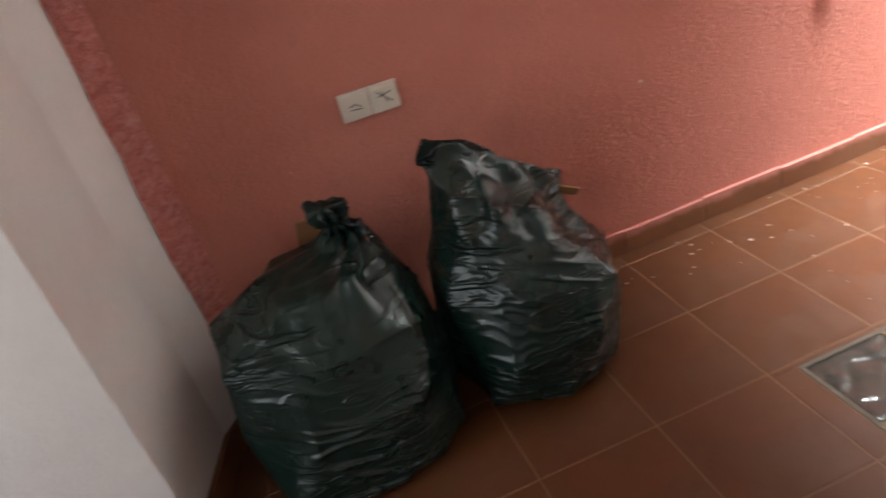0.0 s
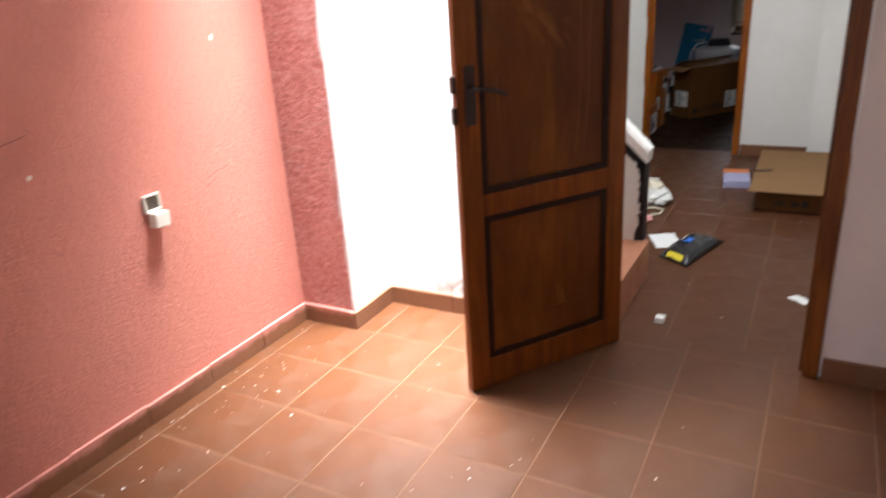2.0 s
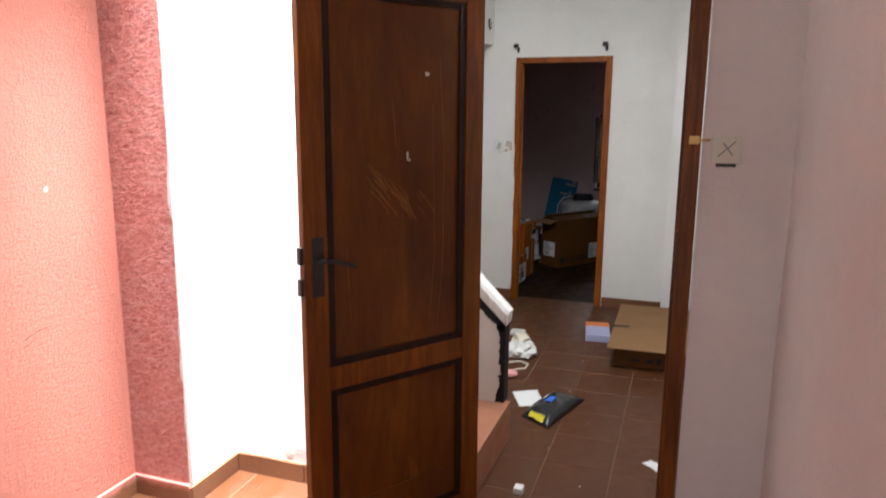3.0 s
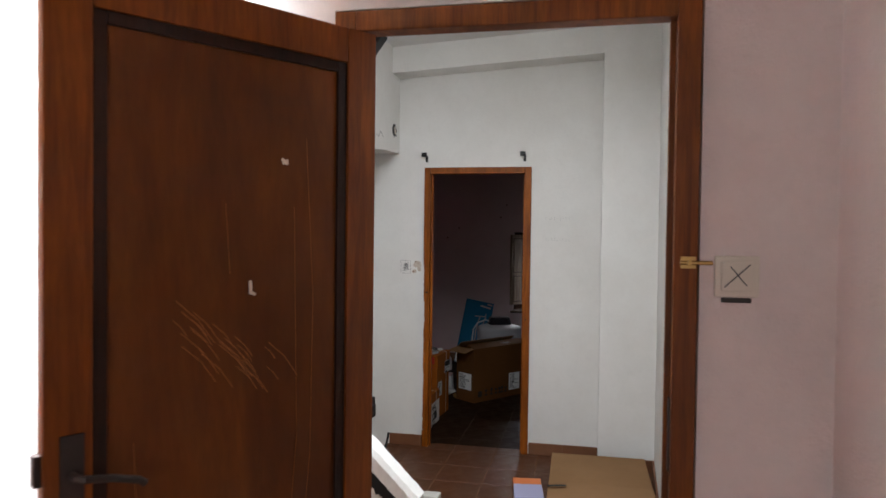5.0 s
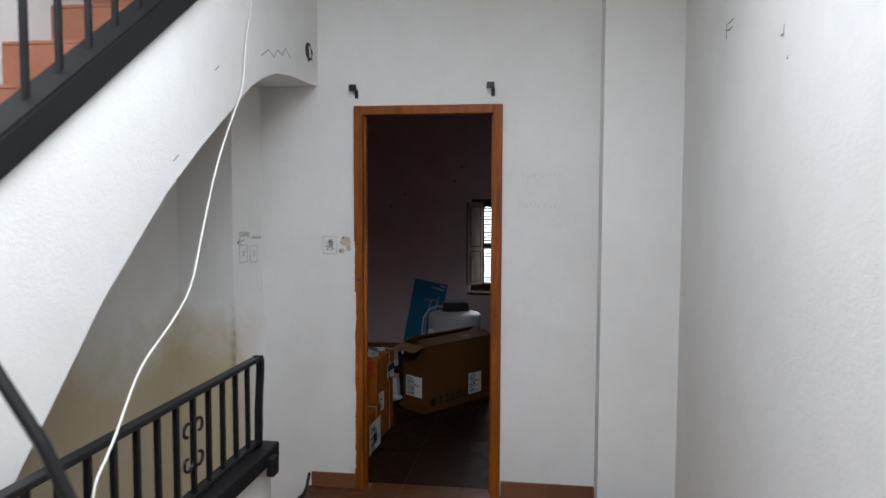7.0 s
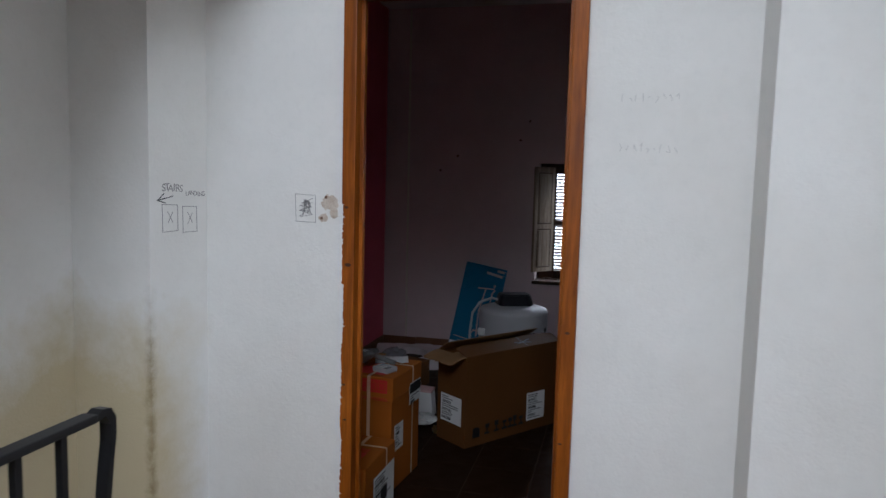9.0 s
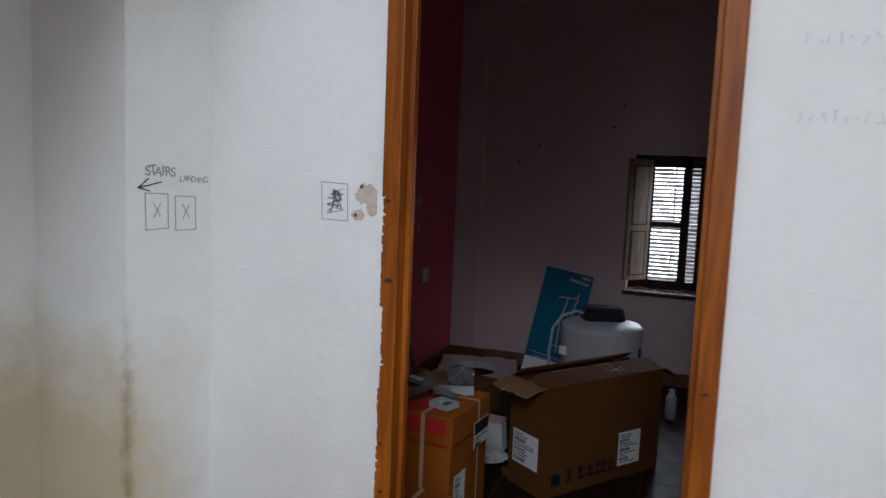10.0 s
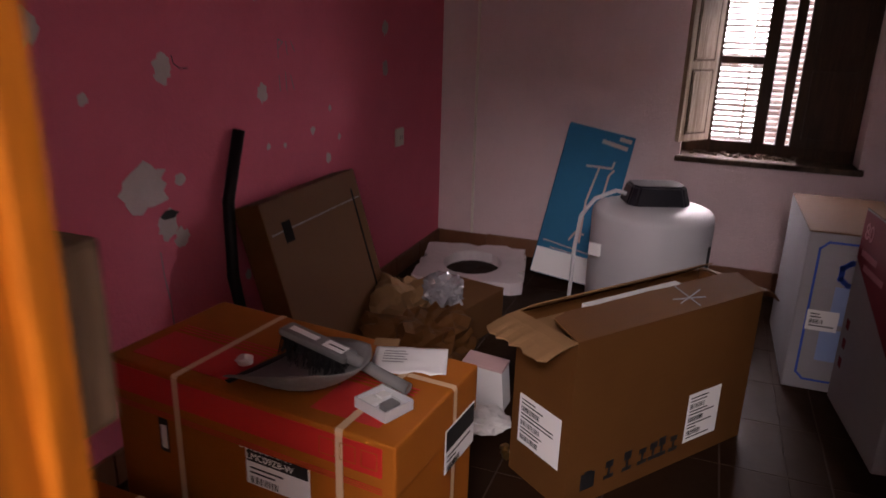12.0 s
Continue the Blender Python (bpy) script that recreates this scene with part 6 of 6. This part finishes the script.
bl = thing("blue_carton", "flat blue shower set carton leaning on the wall", "cardboard box", pose(9.25, 1.36, 0.034, 12, 17, 15))
BLUE = cardboard("blue_print", (0.012, 0.14, 0.26), (0.01, 0.11, 0.2))
bm = bmesh.new()
box(bm, 0.0, 0.055, -0.165, 0.165, 0.0, 0.765, 0.004)
part("carton_body", bm, BLUE, bl)
fc = facing((-0.0006, 0, 0), (0, -1, 0), (0, 0, 1))
part("white_band", boxes((-0.0012, -0.0002, -0.163, 0.163, 0.003, 0.13)), PAPER, bl, "white printed band")
CHROME = material("printed_chrome", (0.45, 0.33, 0.30), 0.5)
strokes("shower_print", [[(0.03, 0.2), (0.01, 0.4), (0.03, 0.58)], [(-0.03, 0.575), (0.09, 0.59), (0.095, 0.62)], [(-0.02, 0.2), (0.0, 0.24), (0.04, 0.24)], [(0.08, 0.35), (0.085, 0.55), (0.1, 0.58)]], CHROME, bl, fc, 0.010, 0.0006, "printed picture of a shower set")
strokes("print", [[(0.02, 0.71), (0.13, 0.70)], [(0.10, 0.74), (0.14, 0.738)]], CHROME, bl, fc, 0.02, 0.0006)
strokes("print", [[(-0.14, 0.17), (0.12, 0.15)], [(-0.1, 0.14), (0.02, 0.135)]], CHROME, bl, fc, 0.005, 0.0014)

wb = thing("white_carton", "tall white carton with blue printed outline and label", "cardboard box", pose(8.575, 0.412, 0))
WHITECARD = cardboard("white_card", (0.30, 0.295, 0.31), (0.24, 0.235, 0.25))
bm = bmesh.new()
box(bm, 0, 0.62, -0.33, 0, 0, 0.585, 0.005)
part("carton_body", bm, WHITECARD, wb)
part("carton_top", boxes((-0.001, 0.621, -0.331, 0.001, 0.586, 0.590)), CARD, wb, "brown cardboard top")
BLUEINK = material("blue_ink", (0.015, 0.07, 0.42), 0.5)
PALEBLUE = material("pale_blue_print", (0.24, 0.34, 0.58), 0.5)
ff = facing((-0.0008, -0.165, 0), (0, -1, 0), (0, 0, 1))
part("bottle_print", boxes((-0.0014, -0.0004, -0.22, -0.11, 0.26, 0.40), (-0.0014, -0.0004, -0.24, -0.16, 0.40, 0.45), (-0.0014, -0.0004, -0.2, -0.09, 0.12, 0.24)), PALEBLUE, wb, "pale blue printed picture")
strokes("outline_print", [[(-0.10, 0.04), (-0.125, 0.065), (-0.125, 0.53), (-0.10, 0.555), (0.165, 0.555)], [(-0.10, 0.04), (0.165, 0.04)]], BLUEINK, wb, ff, 0.008, 0.0008, "blue printed outline")
strokes("symbol_print", [[(0.06, 0.49), (-0.02, 0.49), (-0.045, 0.47), (-0.045, 0.43), (-0.02, 0.41), (0.06, 0.41)]], BLUEINK, wb, ff, 0.018, 0.001, "blue printed symbol")
label_sheet(wb, ff @ Matrix.Translation((-0.075, 0.27, 0.0008)), 0.10, 0.075, 91)

rb = thing("red_white_carton", "large dark red and white appliance carton", "cardboard box", pose(8.346, 0.01, 0, 0, 0, 6.8))
bm = bmesh.new()
box(bm, -0.24, 0.24, -0.225, 0.225, 0, 0.69, 0.005)
part("carton_body", bm, WHITECARD, rb)
DARKRED = cardboard("dark_red_print", (0.15, 0.006, 0.014), (0.11, 0.005, 0.01))
bm = bmesh.new()
prism(bm, [(0.235, 0.685), (-0.235, 0.685), (-0.235, 0.30), (0.235, 0.52)], "y", 0.2252, 0.2264)
part("red_panel", bm, DARKRED, rb, "dark red printed panel")
part("red_panel", boxes((-0.2414, -0.2402, -0.22, 0.20, 0.36, 0.685)), DARKRED, rb, "dark red printed panel")
part("carton_top", boxes((-0.241, 0.241, -0.226, 0.226, 0.6905, 0.694)), CARD, rb, "brown cardboard top")
sf = facing((0, 0.2266, 0), (-1, 0, 0), (0, 0, 1))
PINKINK = material("pink_print", (0.36, 0.10, 0.12), 0.6)
writing("80", 0.075, sf @ Matrix.Translation((-0.17, 0.62, 0.0003)), PINKINK, rb, "lettering")
part("print", boxes((-0.02, 0.16, 0.2266, 0.2272, 0.50, 0.52), (0.06, 0.2, 0.2266, 0.2272, 0.54, 0.56)), PINKINK, rb)
part("print", boxes(*[(0.17, 0.20, 0.2254, 0.2262, 0.14 + 0.07 * k, 0.175 + 0.07 * k) for k in range(3)]), DARKRED, rb, "dark red printed dots")
writing("80", 0.11, facing((-0.2416, 0.05, 0.60), (0, -1, 0), (0, 0, 1)), PINKINK, rb, "lettering")
bx2 = thing("blue_tool_box", "small blue plastic box on the red carton", "plastic box", pose(8.18, 0.0, 0.695, 0, 0, 20))
boxpart("box_body", material("blue_plastic", (0.01, 0.05, 0.30), 0.4), bx2, -0.05, 0.05, -0.06, 0.06, 0, 0.07, 0.008)
rl = thing("wrapped_roll", "long tube wrapped in clear grey plastic", "tube", None)
bm = bmesh.new()
rod(bm, (8.42, 0.16, 0.775), (9.36, -0.22, 1.32), 0.075, 28)
for q in bm.verts:
    q.co += 0.012 * noise.noise_vector(q.co * 9)
part("tube_body", bm, material("grey_wrap", (0.30, 0.29, 0.28), 0.22, 0.1, 0.7), rl)
bm = bmesh.new()
rod(bm, (8.41, 0.165, 0.772), (8.50, 0.13, 0.82), 0.079, 28, 0.078)
part("silver_end", bm, material("silver_tape", (0.6, 0.6, 0.6), 0.25, 0.9), rl, "crumpled silver tape end")

bo = thing("spray_bottle", "white plastic bottle beside the cartons", "bottle", pose(8.93, 0.53, 0))
bm = bmesh.new()
rod(bm, (0, 0, 0), (0, 0, 0.13), 0.032, 20)
rod(bm, (0, 0, 0.13), (0, 0, 0.15), 0.032, 20, 0.016)
part("bottle_body", bm, ENAMEL, bo, "", True)
bm = bmesh.new()
rod(bm, (0, 0, 0.15), (0, 0, 0.175), 0.018, 16)
part("bottle_cap", bm, ENAMEL, bo)
cs = thing("white_box", "small white open box leaning on the carton", "small box", pose(8.02, 1.36, 0, 0, -12, -8))
boxpart("box_body", PAPER, cs, -0.03, 0.03, -0.07, 0.07, 0.008, 0.17, 0.003)
part("box_lid", boxes((-0.032, 0.032, -0.072, 0.072, 0.17, 0.18)), material("pinkish_card", (0.6, 0.4, 0.38), 0.7), cs, "pinkish box lid")
crumple("plastic_bag", "clear plastic bag lying on the floor", "plastic bag", pose(7.86, 1.33, 0), 0.07, CLEAR, 8.0, 3, 0.35)
bf = thing("brass_fitting", "small brass pipe fitting on the floor", "pipe fitting", pose(7.74, 1.22, 0, 0, 0, 30))
bm = bmesh.new()
rod(bm, (-0.02, 0, 0.016), (0.012, 0, 0.016), 0.014, 6)
rod(bm, (0.012, 0, 0.016), (0.03, 0, 0.016), 0.010, 14)
rod(bm, (0, 0, 0.016), (0, 0, 0.042), 0.010, 14)
part("fitting_body", bm, BRASS, bf)

# ---- floor tiles ----
flo = tagged(thing("floor", "worn terracotta floor tiles with pale grout joints", "floor"), kind="structure")
part("grout_bed", boxes(
    (-1.5, GX0, -0.52, 1.884, -0.16, -0.0015), (GX1, R1_X + 0.11, -0.52, 1.884, -0.16, -0.0015), (GX0, GX1, -0.52, GY0, -0.16, -0.0015), (GX0, GX1, GY1, 1.884, -0.16, -0.0015),
    (R1_X + 0.11, 3.66, -0.6, PARTY - 0.001, -0.16, -0.0015), (3.66, LX, -0.6, 1.35, -0.16, -0.0015), (5.5, LX, 1.35, 1.43, -0.16, -0.0015),
    (LX, 6.29, -1.45, R2_Y, -0.16, -0.0015)), GROUT, flo, "pale grout")
# same grout, with the store room's dimness put into its colour
DARKGROUT = plaster("dimmed_grout", (0.05, 0.03, 0.02), (0.03, 0.02, 0.013), 0.4, 0.8, 6)
part("grout_bed", boxes((6.29, R2_X, -1.45, R2_Y, -0.16, -0.0015)), DARKGROUT, flo, "grout darkened for the dim store room")
REGIONS = [(-1.5, -0.515, 3.0, 1.88), (3.0, -0.42, LX, 1.33), (5.5, 1.33, LX, 1.42), (LX, 0.45, 6.30, 1.09), (6.30, 0.435, R2_X, R2_Y), (6.75, -1.45, R2_X, 0.435)]
HOLES = [(GX0 - 0.003, GY0 - 0.003, GX1 + 0.003, GY1 + 0.003), (3.0, 0.53, 3.66, 1.9), (2.895, -0.6, 2.94, -0.19), (2.9, 0.53, 3.0, 1.9), (2.6, 1.6, 3.0, 1.9), (3.66, 1.26, 5.43, 1.34)]


def minus(rects, hole):
    out = []
    for x0, y0, x1, y1 in rects:
        a0, b0, a1, b1 = max(x0, hole[0]), max(y0, hole[1]), min(x1, hole[2]), min(y1, hole[3])
        if a0 >= a1 or b0 >= b1:
            out.append((x0, y0, x1, y1))
            continue
        out += [q for q in ((x0, y0, x1, b0), (x0, b1, x1, y1), (x0, b0, a0, b1), (a1, b0, x1, b1)) if q[2] - q[0] > 0.012 and q[3] - q[1] > 0.012]
    return out


tile_shapes = {}
tr = random.Random(77)
g2 = 0.002
GRIDS = [(REGIONS[:1], 1.345, 1.173, 0.311, 0.318), (REGIONS[1:], 0.122, 0.0185, 0.3015, 0.3015)]
for rgs, ox, oy, px, py in GRIDS:
    cells = [(ox + i * px + g2, oy + j * py + g2, ox + (i + 1) * px - g2, oy + (j + 1) * py - g2) for i in range(-10, 34) for j in range(-9, 8)]
    for cell in cells:
        for rg in rgs:
            q = (max(cell[0], rg[0]), max(cell[1], rg[1]), min(cell[2], rg[2]), min(cell[3], rg[3]))
            if q[2] - q[0] < 0.012 or q[3] - q[1] < 0.012:
                continue
            pieces = [q]
            for hl in HOLES:
                pieces = minus(pieces, hl)
            for x0, y0, x1, y1 in pieces:
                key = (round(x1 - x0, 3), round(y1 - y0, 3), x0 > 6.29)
                if key not in tile_shapes:
                    bm = bmesh.new()
                    w, d, far = key
                    b0 = 0.0012
                    lo = [bm.verts.new((sx * w / 2, sy * d / 2, -0.010)) for sx, sy in ((-1, -1), (1, -1), (1, 1), (-1, 1))]
                    md = [bm.verts.new((sx * w / 2, sy * d / 2, -b0)) for sx, sy in ((-1, -1), (1, -1), (1, 1), (-1, 1))]
                    hi = [bm.verts.new((sx * (w / 2 - b0), sy * (d / 2 - b0), 0.0)) for sx, sy in ((-1, -1), (1, -1), (1, 1), (-1, 1))]
                    for a, b2 in ((lo, md), (md, hi)):
                        for k in range(4):
                            bm.faces.new((a[k], a[(k + 1) % 4], b2[(k + 1) % 4], b2[k]))
                    bm.faces.new(hi)
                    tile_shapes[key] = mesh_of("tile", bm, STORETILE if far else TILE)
                o = new("tile", tile_shapes[key])
                o.parent = flo
                o.location = ((x0 + x1) / 2, (y0 + y1) / 2, tr.uniform(-0.0005, 0.0))
                o.rotation_euler = (radians(tr.uniform(-0.04, 0.04)), radians(tr.uniform(-0.04, 0.04)), 0)
